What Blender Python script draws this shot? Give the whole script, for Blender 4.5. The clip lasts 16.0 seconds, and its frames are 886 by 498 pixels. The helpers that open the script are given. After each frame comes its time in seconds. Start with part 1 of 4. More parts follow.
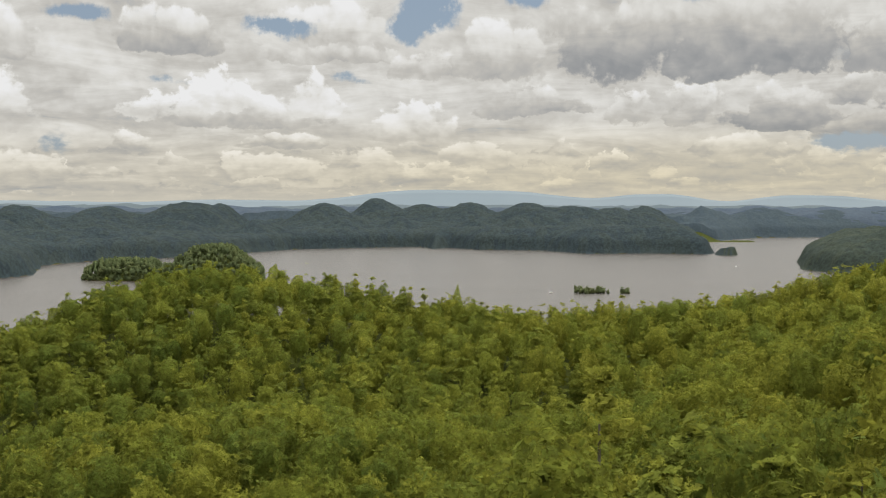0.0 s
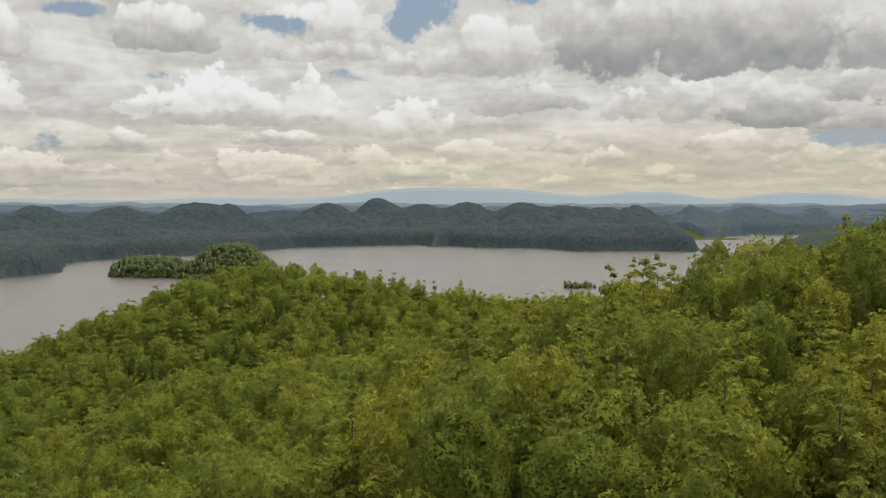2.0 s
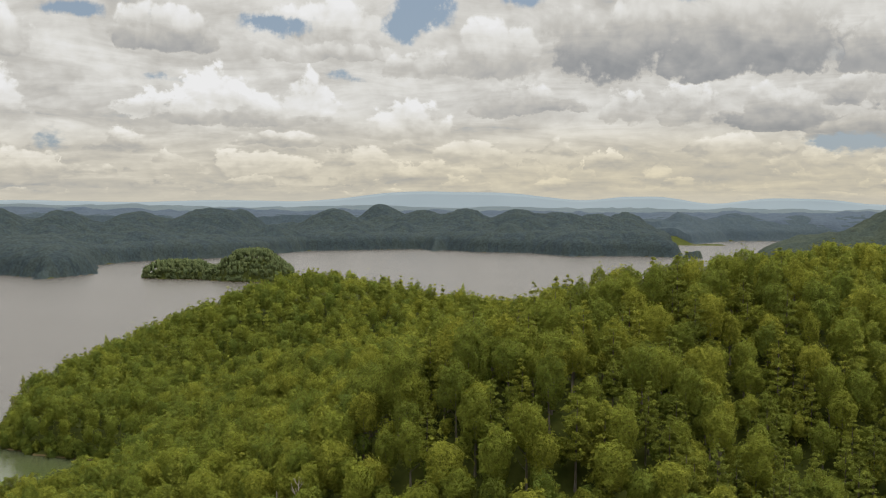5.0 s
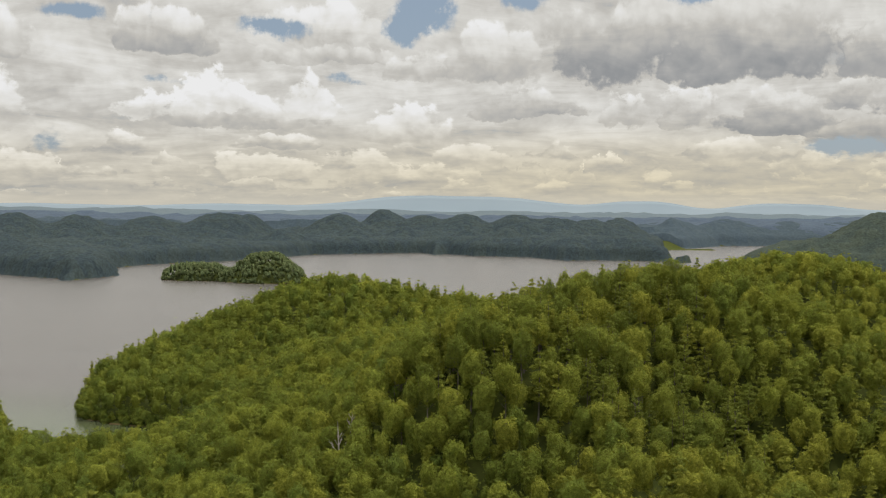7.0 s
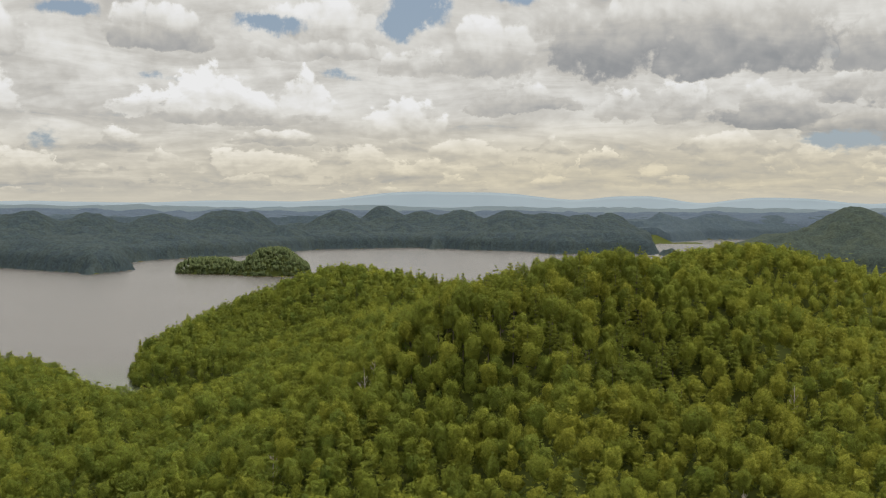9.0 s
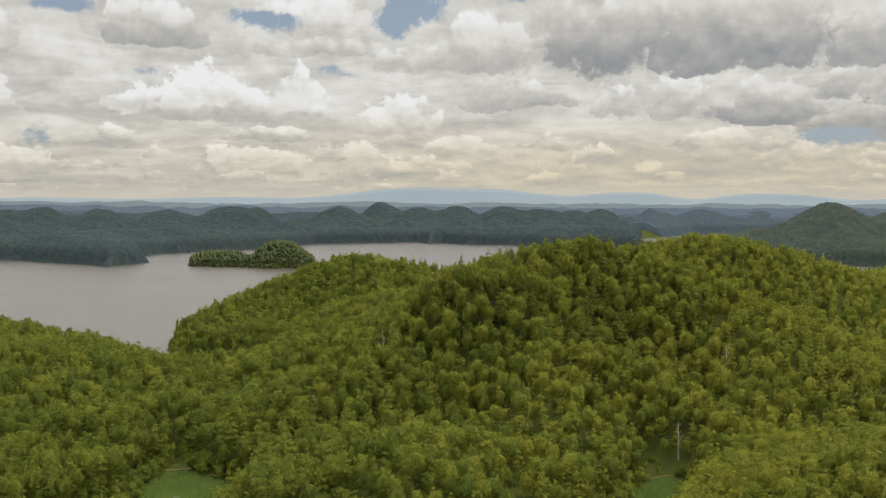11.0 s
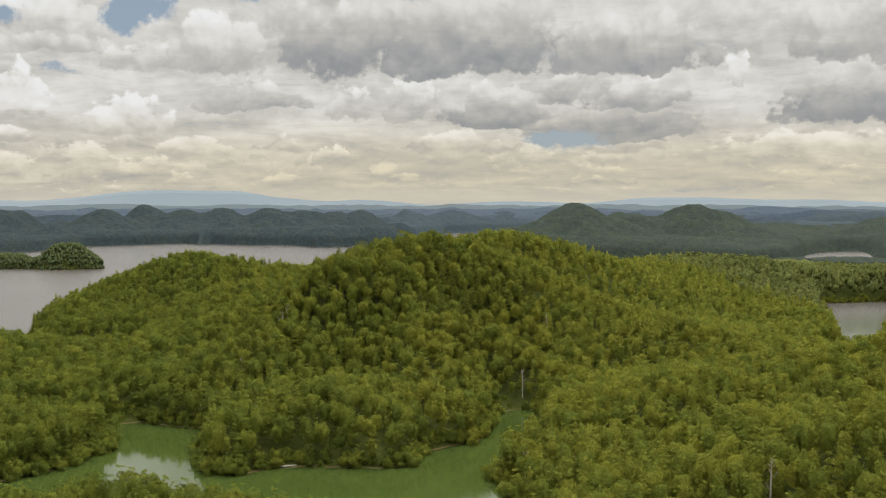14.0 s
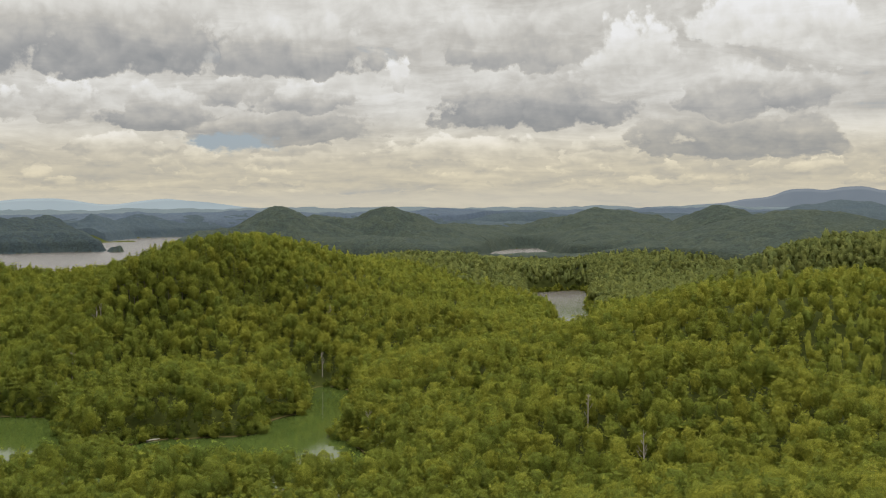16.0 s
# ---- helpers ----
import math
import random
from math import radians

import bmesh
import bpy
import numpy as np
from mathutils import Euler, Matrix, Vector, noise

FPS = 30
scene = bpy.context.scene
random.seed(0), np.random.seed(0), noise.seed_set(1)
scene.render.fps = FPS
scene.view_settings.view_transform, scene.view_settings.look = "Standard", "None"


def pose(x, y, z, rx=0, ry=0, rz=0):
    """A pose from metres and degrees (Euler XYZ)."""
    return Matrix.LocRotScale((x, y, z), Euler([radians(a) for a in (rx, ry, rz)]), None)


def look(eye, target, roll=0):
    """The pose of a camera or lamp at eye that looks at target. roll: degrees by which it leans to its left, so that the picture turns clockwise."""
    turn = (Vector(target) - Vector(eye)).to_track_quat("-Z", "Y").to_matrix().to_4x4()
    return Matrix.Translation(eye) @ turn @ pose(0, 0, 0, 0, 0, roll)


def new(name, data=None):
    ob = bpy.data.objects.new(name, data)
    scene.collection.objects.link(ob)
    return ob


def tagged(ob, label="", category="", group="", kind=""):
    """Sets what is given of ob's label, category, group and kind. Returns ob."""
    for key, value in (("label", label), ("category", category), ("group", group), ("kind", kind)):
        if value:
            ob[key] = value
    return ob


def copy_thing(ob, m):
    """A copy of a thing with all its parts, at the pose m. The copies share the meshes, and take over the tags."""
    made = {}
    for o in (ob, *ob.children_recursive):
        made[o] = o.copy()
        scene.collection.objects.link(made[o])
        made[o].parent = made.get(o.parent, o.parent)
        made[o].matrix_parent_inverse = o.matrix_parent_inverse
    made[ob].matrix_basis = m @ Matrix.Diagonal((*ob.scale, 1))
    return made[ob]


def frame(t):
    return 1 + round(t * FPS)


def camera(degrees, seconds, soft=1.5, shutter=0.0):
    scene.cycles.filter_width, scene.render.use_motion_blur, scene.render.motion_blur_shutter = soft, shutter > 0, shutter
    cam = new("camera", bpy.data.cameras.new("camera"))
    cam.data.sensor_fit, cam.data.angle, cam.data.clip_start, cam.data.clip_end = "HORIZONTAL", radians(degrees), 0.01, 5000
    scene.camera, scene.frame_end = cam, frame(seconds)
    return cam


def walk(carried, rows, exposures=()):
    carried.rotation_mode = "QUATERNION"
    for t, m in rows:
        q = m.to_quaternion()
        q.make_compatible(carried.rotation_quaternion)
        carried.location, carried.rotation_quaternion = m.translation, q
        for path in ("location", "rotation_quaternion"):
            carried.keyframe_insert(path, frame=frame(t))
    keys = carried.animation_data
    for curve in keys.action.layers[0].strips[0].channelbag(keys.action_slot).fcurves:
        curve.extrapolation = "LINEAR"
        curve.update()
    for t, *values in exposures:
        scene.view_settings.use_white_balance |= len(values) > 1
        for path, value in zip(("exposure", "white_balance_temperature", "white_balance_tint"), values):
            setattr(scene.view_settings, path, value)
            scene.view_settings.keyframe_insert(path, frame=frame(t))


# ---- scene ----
cam = camera(42.0, 16.0, soft=1.1)
PATH = [
    (0.0, pose(0.00, 0.00, 53.99, 0, 0, 0.009) @ pose(0, 0, 0, 87.689) @ pose(0, 0, 0, 0, 0, 0.078)),
    (0.5, pose(-0.66, -16.25, 54.86, 0, 0, -0.123) @ pose(0, 0, 0, 87.645) @ pose(0, 0, 0, 0, 0, 0.044)),
    (1.0, pose(-1.40, -32.43, 55.74, 0, 0, -0.178) @ pose(0, 0, 0, 87.605) @ pose(0, 0, 0, 0, 0, 0.007)),
    (1.5, pose(-2.14, -48.45, 56.66, 0, 0, -0.179) @ pose(0, 0, 0, 87.586) @ pose(0, 0, 0, 0, 0, -0.016)),
    (2.0, pose(-2.67, -64.24, 57.64, 0, 0, -0.157) @ pose(0, 0, 0, 87.546) @ pose(0, 0, 0, 0, 0, -0.004)),
    (2.5, pose(-3.15, -79.83, 58.68, 0, 0, -0.164) @ pose(0, 0, 0, 87.523) @ pose(0, 0, 0, 0, 0, 0.019)),
    (3.0, pose(-3.68, -95.26, 59.77, 0, 0, -0.166) @ pose(0, 0, 0, 87.490) @ pose(0, 0, 0, 0, 0, 0.033)),
    (3.5, pose(-4.19, -110.45, 60.93, 0, 0, -0.196) @ pose(0, 0, 0, 87.486) @ pose(0, 0, 0, 0, 0, 0.044)),
    (4.0, pose(-4.73, -125.46, 62.14, 0, 0, -0.235) @ pose(0, 0, 0, 87.479) @ pose(0, 0, 0, 0, 0, 0.108)),
    (6.5, pose(-7.41, -203.45, 68.18, 0, 0, -0.270) @ pose(0, 0, 0, 87.892) @ pose(0, 0, 0, 0, 0, 0.561)),
    (7.0, pose(-7.56, -219.97, 68.73, 0, 0, -0.295) @ pose(0, 0, 0, 87.779) @ pose(0, 0, 0, 0, 0, 0.509)),
    (7.5, pose(-7.79, -236.67, 69.20, 0, 0, -0.307) @ pose(0, 0, 0, 87.678) @ pose(0, 0, 0, 0, 0, 0.423)),
    (8.0, pose(-8.00, -253.61, 69.59, 0, 0, -0.376) @ pose(0, 0, 0, 87.609) @ pose(0, 0, 0, 0, 0, 0.324)),
    (8.5, pose(-8.15, -270.73, 69.92, 0, 0, -0.444) @ pose(0, 0, 0, 87.578) @ pose(0, 0, 0, 0, 0, 0.261)),
    (9.0, pose(-8.39, -287.93, 70.20, 0, 0, -0.481) @ pose(0, 0, 0, 87.555) @ pose(0, 0, 0, 0, 0, 0.213)),
    (11.5, pose(-13.24, -369.90, 70.18, 0, 0, -0.902) @ pose(0, 0, 0, 87.350) @ pose(0, 0, 0, 0, 0, 0.139)),
    (12.0, pose(-20.89, -383.80, 70.21, 0, 0, -2.393) @ pose(0, 0, 0, 87.338) @ pose(0, 0, 0, 0, 0, 0.150)),
    (12.5, pose(-29.97, -397.25, 70.25, 0, 0, -4.429) @ pose(0, 0, 0, 87.344) @ pose(0, 0, 0, 0, 0, 0.105)),
    (13.0, pose(-40.32, -410.22, 70.30, 0, 0, -7.024) @ pose(0, 0, 0, 87.372) @ pose(0, 0, 0, 0, 0, 0.076)),
    (13.5, pose(-51.92, -422.54, 70.38, 0, 0, -10.151) @ pose(0, 0, 0, 87.404) @ pose(0, 0, 0, 0, 0, 0.045)),
    (14.0, pose(-64.99, -434.02, 70.50, 0, 0, -13.699) @ pose(0, 0, 0, 87.473) @ pose(0, 0, 0, 0, 0, -0.028)),
    (14.5, pose(-79.63, -444.63, 70.68, 0, 0, -17.562) @ pose(0, 0, 0, 87.521) @ pose(0, 0, 0, 0, 0, -0.110)),
    (15.0, pose(-95.69, -454.45, 70.91, 0, 0, -21.585) @ pose(0, 0, 0, 87.547) @ pose(0, 0, 0, 0, 0, -0.210)),
    (15.5, pose(-112.55, -463.79, 71.18, 0, 0, -25.754) @ pose(0, 0, 0, 87.554) @ pose(0, 0, 0, 0, 0, -0.294)),
    (16.0, pose(-129.70, -472.93, 71.46, 0, 0, -30.088) @ pose(0, 0, 0, 87.554) @ pose(0, 0, 0, 0, 0, -0.385)),
]
walk(cam, PATH)

# ---- light ----
SUN_AZ, SUN_EL = radians(48), radians(58)
sun_dir = Vector((math.sin(SUN_AZ) * math.cos(SUN_EL), math.cos(SUN_AZ) * math.cos(SUN_EL), math.sin(SUN_EL)))
sun = new("sun", bpy.data.lights.new("sun", "SUN"))
sun.data.energy, sun.data.angle, sun.data.color = 2.15, radians(9), (1.0, 0.93, 0.76)
sun.matrix_world = look((0, 0, 900), Vector((0, 0, 900)) - sun_dir)
scene.view_settings.exposure = 0.0


class Nodes:
    """Short hand for node trees."""

    def __init__(self, tree):
        self.tree = tree
        tree.nodes.clear()

    def add(self, kind, **values):
        node = self.tree.nodes.new(kind)
        for key, value in values.items():
            if key in node.inputs:
                self.plug(node.inputs[key], value)
        return node

    def plug(self, socket, value):
        if isinstance(value, bpy.types.NodeSocket):
            self.tree.links.new(value, socket)
        else:
            socket.default_value = value

    def math(self, op, a, b=0.0, c=0.0, clamp=False):
        node = self.tree.nodes.new("ShaderNodeMath")
        node.operation, node.use_clamp = op, clamp
        for k, v in enumerate((a, b, c)):
            self.plug(node.inputs[k], v)
        return node.outputs[0]

    def vec(self, op, a, b=(0, 0, 0)):
        node = self.tree.nodes.new("ShaderNodeVectorMath")
        node.operation = op
        self.plug(node.inputs[0], a)
        self.plug(node.inputs[1], b)
        return node.outputs[0]

    def noise(self, vector, scale, detail=4.0, rough=0.55, distortion=0.0):
        node = self.add("ShaderNodeTexNoise", Vector=vector, Scale=scale, Detail=detail, Roughness=rough, Distortion=distortion)
        return node.outputs["Fac"]

    def mix(self, fac, a, b, blend="MIX"):
        node = self.tree.nodes.new("ShaderNodeMix")
        node.data_type, node.blend_type = "RGBA", blend
        self.plug(node.inputs[0], fac)
        self.plug(node.inputs[6], a)
        self.plug(node.inputs[7], b)
        return node.outputs[2]

    def ramp(self, fac, low, high):
        node = self.add("ShaderNodeMapRange", **{"Value": fac, "From Min": low, "From Max": high})
        node.interpolation_type = "SMOOTHSTEP"
        return node.outputs[0]


# Broken cumulus sky. Azimuth to the right of north and elevation, both in radians, carry the cloud field.
world = bpy.data.worlds.new("sky")
scene.world = world
world.use_nodes = True
w = Nodes(world.node_tree)
direction = w.add("ShaderNodeTexCoord").outputs["Generated"]
split = w.add("ShaderNodeSeparateXYZ", Vector=direction)
az = w.math("ARCTAN2", split.outputs["X"], split.outputs["Y"])
el = w.math("ARCSINE", split.outputs["Z"])
# rows of clouds draw together towards the horizon
layer = w.math("MULTIPLY", w.math("LOGARITHM", w.math("ADD", w.math("MAXIMUM", el, -0.02), 0.06), math.e), 0.17)
flat = w.add("ShaderNodeCombineXYZ", X=az, Y=layer, Z=0.0).outputs[0]
drift_x = w.math("SUBTRACT", w.noise(flat, 22.0, 5, 0.62), 0.5)
drift_y = w.math("SUBTRACT", w.noise(w.vec("ADD", flat, (3.1, 7.7, 1.0)), 24.0, 5, 0.62), 0.5)
azw = w.math("ADD", az, w.math("MULTIPLY", drift_x, 0.055))
elw = w.math("ADD", el, w.math("MULTIPLY", drift_y, 0.026))


def puffs(where):
    """Cauliflower relief: round billows with smaller ones on them, highest in the middle of each."""
    bent = w.vec("ADD", where, w.vec("MULTIPLY", w.add("ShaderNodeTexNoise", Vector=where, Scale=60.0, Detail=4.0).outputs["Color"], (0.022, 0.016, 0.0)))
    total = None
    for size, weight in ((26.0, 0.50), (60.0, 0.30), (140.0, 0.16)):
        cell = w.add("ShaderNodeTexVoronoi", Vector=bent, Scale=size)
        cell.feature = "SMOOTH_F1"
        cell.inputs["Smoothness"].default_value = 0.5
        total = w.math("MULTIPLY", cell.outputs["Distance"], -weight) if total is None else w.math("MULTIPLY_ADD", cell.outputs["Distance"], -weight, total)
    return w.math("ADD", total, 0.42)


billow = puffs(flat)
# the light comes from above: compare the relief with itself a little higher up
relief = w.math("SUBTRACT", billow, puffs(w.vec("ADD", flat, (0.003, 0.010, 0))))
fine = w.math("SUBTRACT", w.noise(flat, 60.0, 6, 0.6), 0.5)
wisps = w.math("SUBTRACT", w.noise(w.vec("MULTIPLY", flat, (0.8, 2.8, 1.0)), 12.0, 6, 0.62, 0.6), 0.5)
ragged = w.math("MULTIPLY_ADD", billow, 1.2, w.math("MULTIPLY", fine, 1.1))
# soft bands of shade lie along the bases, billows catch the light
bands = w.math("SUBTRACT", w.noise(w.vec("MULTIPLY", flat, (0.55, 2.2, 1.0)), 20.0, 4, 0.6, 0.8), 0.5)
inner = w.math("ADD", w.math("MULTIPLY", bands, 0.42), w.math("MULTIPLY_ADD", relief, 0.34, w.math("MULTIPLY_ADD", fine, 0.20, w.math("MULTIPLY", billow, 0.16))))

# heaps of cloud, far ones first: azimuth and elevation of the base, half width, height (degrees), tone of base and top
HEAPS_NORTH = [
    (-19.8, 1.1, 2.6, 1.9, 0.50, 0.86), (-8.6, 1.4, 3.8, 1.2, 0.52, 0.88), (-3.2, 1.7, 1.5, 1.4, 0.52, 0.90), (1.5, 2.1, 2.8, 1.2, 0.50, 0.88),
    (-14.9, 2.7, 1.6, 1.0, 0.42, 0.97), (-8.0, 2.8, 3.4, 0.9, 0.40, 0.90), (-20.8, 3.8, 2.4, 3.0, 0.55, 1.02), (-1.7, 3.3, 3.4, 2.2, 0.52, 1.02),
    (-10.4, 4.0, 5.9, 1.9, 0.48, 1.02), (-14.4, 4.3, 2.0, 1.5, 0.70, 1.04), (-10.8, 4.8, 1.9, 2.3, 0.74, 1.06), (-6.3, 4.7, 1.4, 2.4, 0.70, 1.05),
    (4.2, 4.5, 4.0, 1.8, 0.40, 0.80),
]
HEAPS_MIDDLE = [
    (14.3, 2.4, 1.5, 1.6, 0.52, 0.92), (17.0, 3.7, 5.2, 1.3, 0.20, 0.46), (9.0, 4.2, 1.8, 2.2, 0.46, 0.98), (12.0, 4.2, 2.2, 2.5, 0.42, 0.98),
    (16.4, 4.5, 2.8, 1.7, 0.36, 0.92), (20.2, 4.9, 2.6, 1.7, 0.34, 0.78), (-5.6, 7.0, 5.0, 0.9, 0.55, 0.76), (-0.8, 6.3, 2.4, 1.5, 0.50, 0.84),
    (-13.6, 7.5, 3.8, 2.3, 0.34, 0.88), (-21.0, 7.1, 2.8, 3.2, 0.46, 1.00), (-5.3, 8.2, 4.0, 2.0, 0.60, 0.88), (13.0, 6.8, 12.0, 4.6, 0.18, 0.72),
    (2.8, 6.5, 3.6, 3.4, 0.44, 0.86),
]
HEAPS_EAST = [
    (31.5, 2.2, 6.0, 1.4, 0.54, 0.96), (35.0, 3.7, 2.8, 0.8, 0.56, 0.92), (44.5, 2.5, 7.0, 2.6, 0.16, 0.56), (22.6, 3.2, 6.0, 2.1, 0.22, 0.62),
    (34.4, 4.0, 6.6, 2.7, 0.16, 0.62), (23.6, 4.7, 3.0, 1.6, 0.34, 0.88), (45.3, 4.5, 5.0, 3.0, 0.30, 0.80), (27.7, 5.7, 0.9, 2.0, 0.58, 1.00),
    (22.5, 6.6, 6.0, 3.4, 0.30, 0.72), (33.5, 7.0, 5.2, 3.4, 0.36, 0.76), (46.0, 7.8, 6.0, 3.0, 0.66, 1.02), (39.6, 6.6, 3.4, 3.6, 0.60, 1.06),
]
BLUE_GAPS = [
    (-0.7, 9.4, 1.35, 1.1, 1.5), (-1.9, 8.3, 1.1, 0.55, 0.9), (-8.1, 8.5, 1.8, 0.5, 1.3), (-17.6, 8.9, 1.5, 0.42, 1.1), (-13.4, 5.9, 1.9, 0.30, 0.7),
    (-21.6, 5.0, 0.6, 0.6, 0.8), (-18.4, 2.8, 1.0, 0.9, 0.7), (19.6, 2.9, 2.6, 0.55, 1.1), (-4.6, 6.0, 1.0, 0.35, 0.7), (4.2, 10.1, 1.4, 0.6, 1.1),
    (12.0, 10.2, 1.2, 0.5, 0.9), (14.0, 10.3, 3.0, 0.4, 0.8),
]

gaps = None
for a, e, ra, re, weight in BLUE_GAPS:
    dx = w.math("MULTIPLY_ADD", azw, 1 / radians(ra), -a / ra)
    dy = w.math("MULTIPLY_ADD", elw, 1 / radians(re), -e / re)
    near = w.math("MULTIPLY", w.math("EXPONENT", w.math("MULTIPLY", w.math("MULTIPLY_ADD", dx, dx, w.math("MULTIPLY", dy, dy)), -1.0)), weight)
    gaps = near if gaps is None else w.math("ADD", gaps, near)
# thin high cloud behind the heaps
shade = w.math("SUBTRACT", w.math("ADD", w.math("MULTIPLY_ADD", wisps, 0.80, 0.62), w.math("MULTIPLY", inner, 0.6)), w.math("MULTIPLY", w.ramp(el, 0.06, 0.02), 0.12))
cover = w.ramp(w.math("ADD", w.math("MULTIPLY_ADD", wisps, 1.5, 0.72), w.math("MULTIPLY", fine, 0.5)), 0.05, 0.55)


def lay(mask, tone, shade, cover):
    """One more layer of cloud in front of the rest."""
    blend = w.add("ShaderNodeMix")
    for socket, value in zip((blend.inputs[0], blend.inputs[2], blend.inputs[3]), (w.math("MULTIPLY", mask, 0.94), shade, tone)):
        w.plug(socket, value)
    return blend.outputs[0], w.math("MAXIMUM", cover, mask)


# rows of small flat-based heaps over the horizon: elevation of the base, height, heaps a radian, share, top tone
for base, tall, often, share, top_tone in ((0.30, 0.40, 34, 0.50, 0.78), (0.70, 0.60, 30, 0.49, 0.92), (1.20, 1.00, 26, 0.47, 1.08), (1.80, 1.00, 21, 0.48, 1.04), (2.40, 0.85, 16, 0.50, 0.96)):
    along = w.add("ShaderNodeCombineXYZ", X=azw, Y=base * 3.7, Z=0.0).outputs[0]
    height = w.ramp(w.noise(along, often, 4, 0.62), share - 0.08, share + 0.16)
    dy = w.math("MULTIPLY_ADD", elw, 1 / radians(tall), -base / tall)
    top = w.ramp(w.math("SUBTRACT", w.math("MULTIPLY_ADD", ragged, 0.55, height), dy), 0.05, 0.30)
    mask = w.math("MULTIPLY", w.math("MULTIPLY", top, w.ramp(dy, -0.25, 0.12)), w.ramp(height, 0.02, 0.25))
    tone = w.math("MULTIPLY_ADD", w.math("MINIMUM", w.math("MAXIMUM", dy, 0.0), 1.0), top_tone - 0.40, w.math("MULTIPLY_ADD", inner, 1.2, 0.42))
    shade, cover = lay(mask, tone, shade, cover)
for a, e, wide, tall, base_tone, top_tone in HEAPS_NORTH + HEAPS_MIDDLE + HEAPS_EAST:
    dx = w.math("MULTIPLY_ADD", azw, 1 / radians(wide), -a / wide)
    dy = w.math("MULTIPLY_ADD", elw, 1 / radians(tall), -e / tall)
    under = w.math("MAXIMUM", dy, w.math("MULTIPLY", dy, -3.2))
    heap = w.math("SUBTRACT", w.math("ADD", ragged, 0.66), w.math("MULTIPLY_ADD", dx, dx, w.math("MULTIPLY", under, under)))
    tone = w.math("MULTIPLY_ADD", w.ramp(dy, -0.15, 0.75), top_tone - base_tone, w.math("ADD", inner, base_tone))
    shade, cover = lay(w.ramp(heap, 0.0, 0.26), tone, shade, cover)
torn = w.math("ADD", w.math("MULTIPLY_ADD", fine, -2.6, 1.0), w.math("MULTIPLY_ADD", wisps, -1.2, w.math("MULTIPLY", billow, -0.5)))
cover = w.math("MULTIPLY", cover, w.ramp(w.math("MULTIPLY", gaps, torn), 0.85, 0.30))
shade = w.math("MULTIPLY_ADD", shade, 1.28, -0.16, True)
tone = w.add("ShaderNodeValToRGB", Fac=shade).outputs[0]
ramp = tone.node.color_ramp
ramp.elements[0].position, ramp.elements[0].color = 0.0, (0.29, 0.30, 0.31, 1)
ramp.elements[1].position, ramp.elements[1].color = 1.0, (0.83, 0.83, 0.83, 1)
for place, colour in ((0.25, (0.39, 0.39, 0.385, 1)), (0.5, (0.53, 0.515, 0.48, 1)), (0.75, (0.71, 0.70, 0.665, 1))):
    ramp.elements.new(place).color = colour
low = w.ramp(el, 0.085, 0.015)
warmth = w.math("MULTIPLY_ADD", w.ramp(az, -0.35, 0.2), 0.4, 0.40)
cloud = w.mix(w.math("MULTIPLY", low, warmth), tone, w.mix(shade, (0.38, 0.37, 0.34, 1), (0.84, 0.73, 0.48, 1)))
# paler and less broken towards the horizon
veil = w.ramp(el, 0.014, 0.0)
cloud = w.mix(w.math("MULTIPLY", veil, 0.62), cloud, (0.58, 0.545, 0.46, 1))
cover = w.math("MAXIMUM", cover, w.math("MULTIPLY", veil, 0.9))
sky = w.add("ShaderNodeTexSky")
sky.sky_type, sky.sun_disc, sky.sun_elevation, sky.sun_rotation = "NISHITA", False, SUN_EL, SUN_AZ
blue = w.mix(0.6, w.mix(1.0, sky.outputs[0], (0.06, 0.06, 0.06, 1), "MULTIPLY"), (0.34, 0.42, 0.52, 1))
colour = w.mix(cover, blue, cloud)
# a clouded sky is several times as bright overhead as at the horizon
lift = w.math("MULTIPLY_ADD", w.math("MAXIMUM", w.math("SUBTRACT", split.outputs["Z"], 0.18), 0.0), 4.4, 1.0)
back = w.add("ShaderNodeBackground", Color=colour, Strength=lift)
out = w.add("ShaderNodeOutputWorld", Surface=back.outputs[0])

# ---- materials ----


def material(name):
    m = bpy.data.materials.new(name)
    m.use_nodes = True
    return m, Nodes(m.node_tree)


def finish(n, colour, rough=0.8, height=None, bump=0.0, distance=1.0, **extra):
    values = {"Base Color": colour, "Roughness": rough, **extra}
    if height is not None:
        values["Normal"] = n.add("ShaderNodeBump", Height=height, Strength=bump, Distance=distance).outputs[0]
    shader = n.add("ShaderNodeBsdfPrincipled", **values)
    n.add("ShaderNodeOutputMaterial", Surface=shader.outputs[0])
    return shader


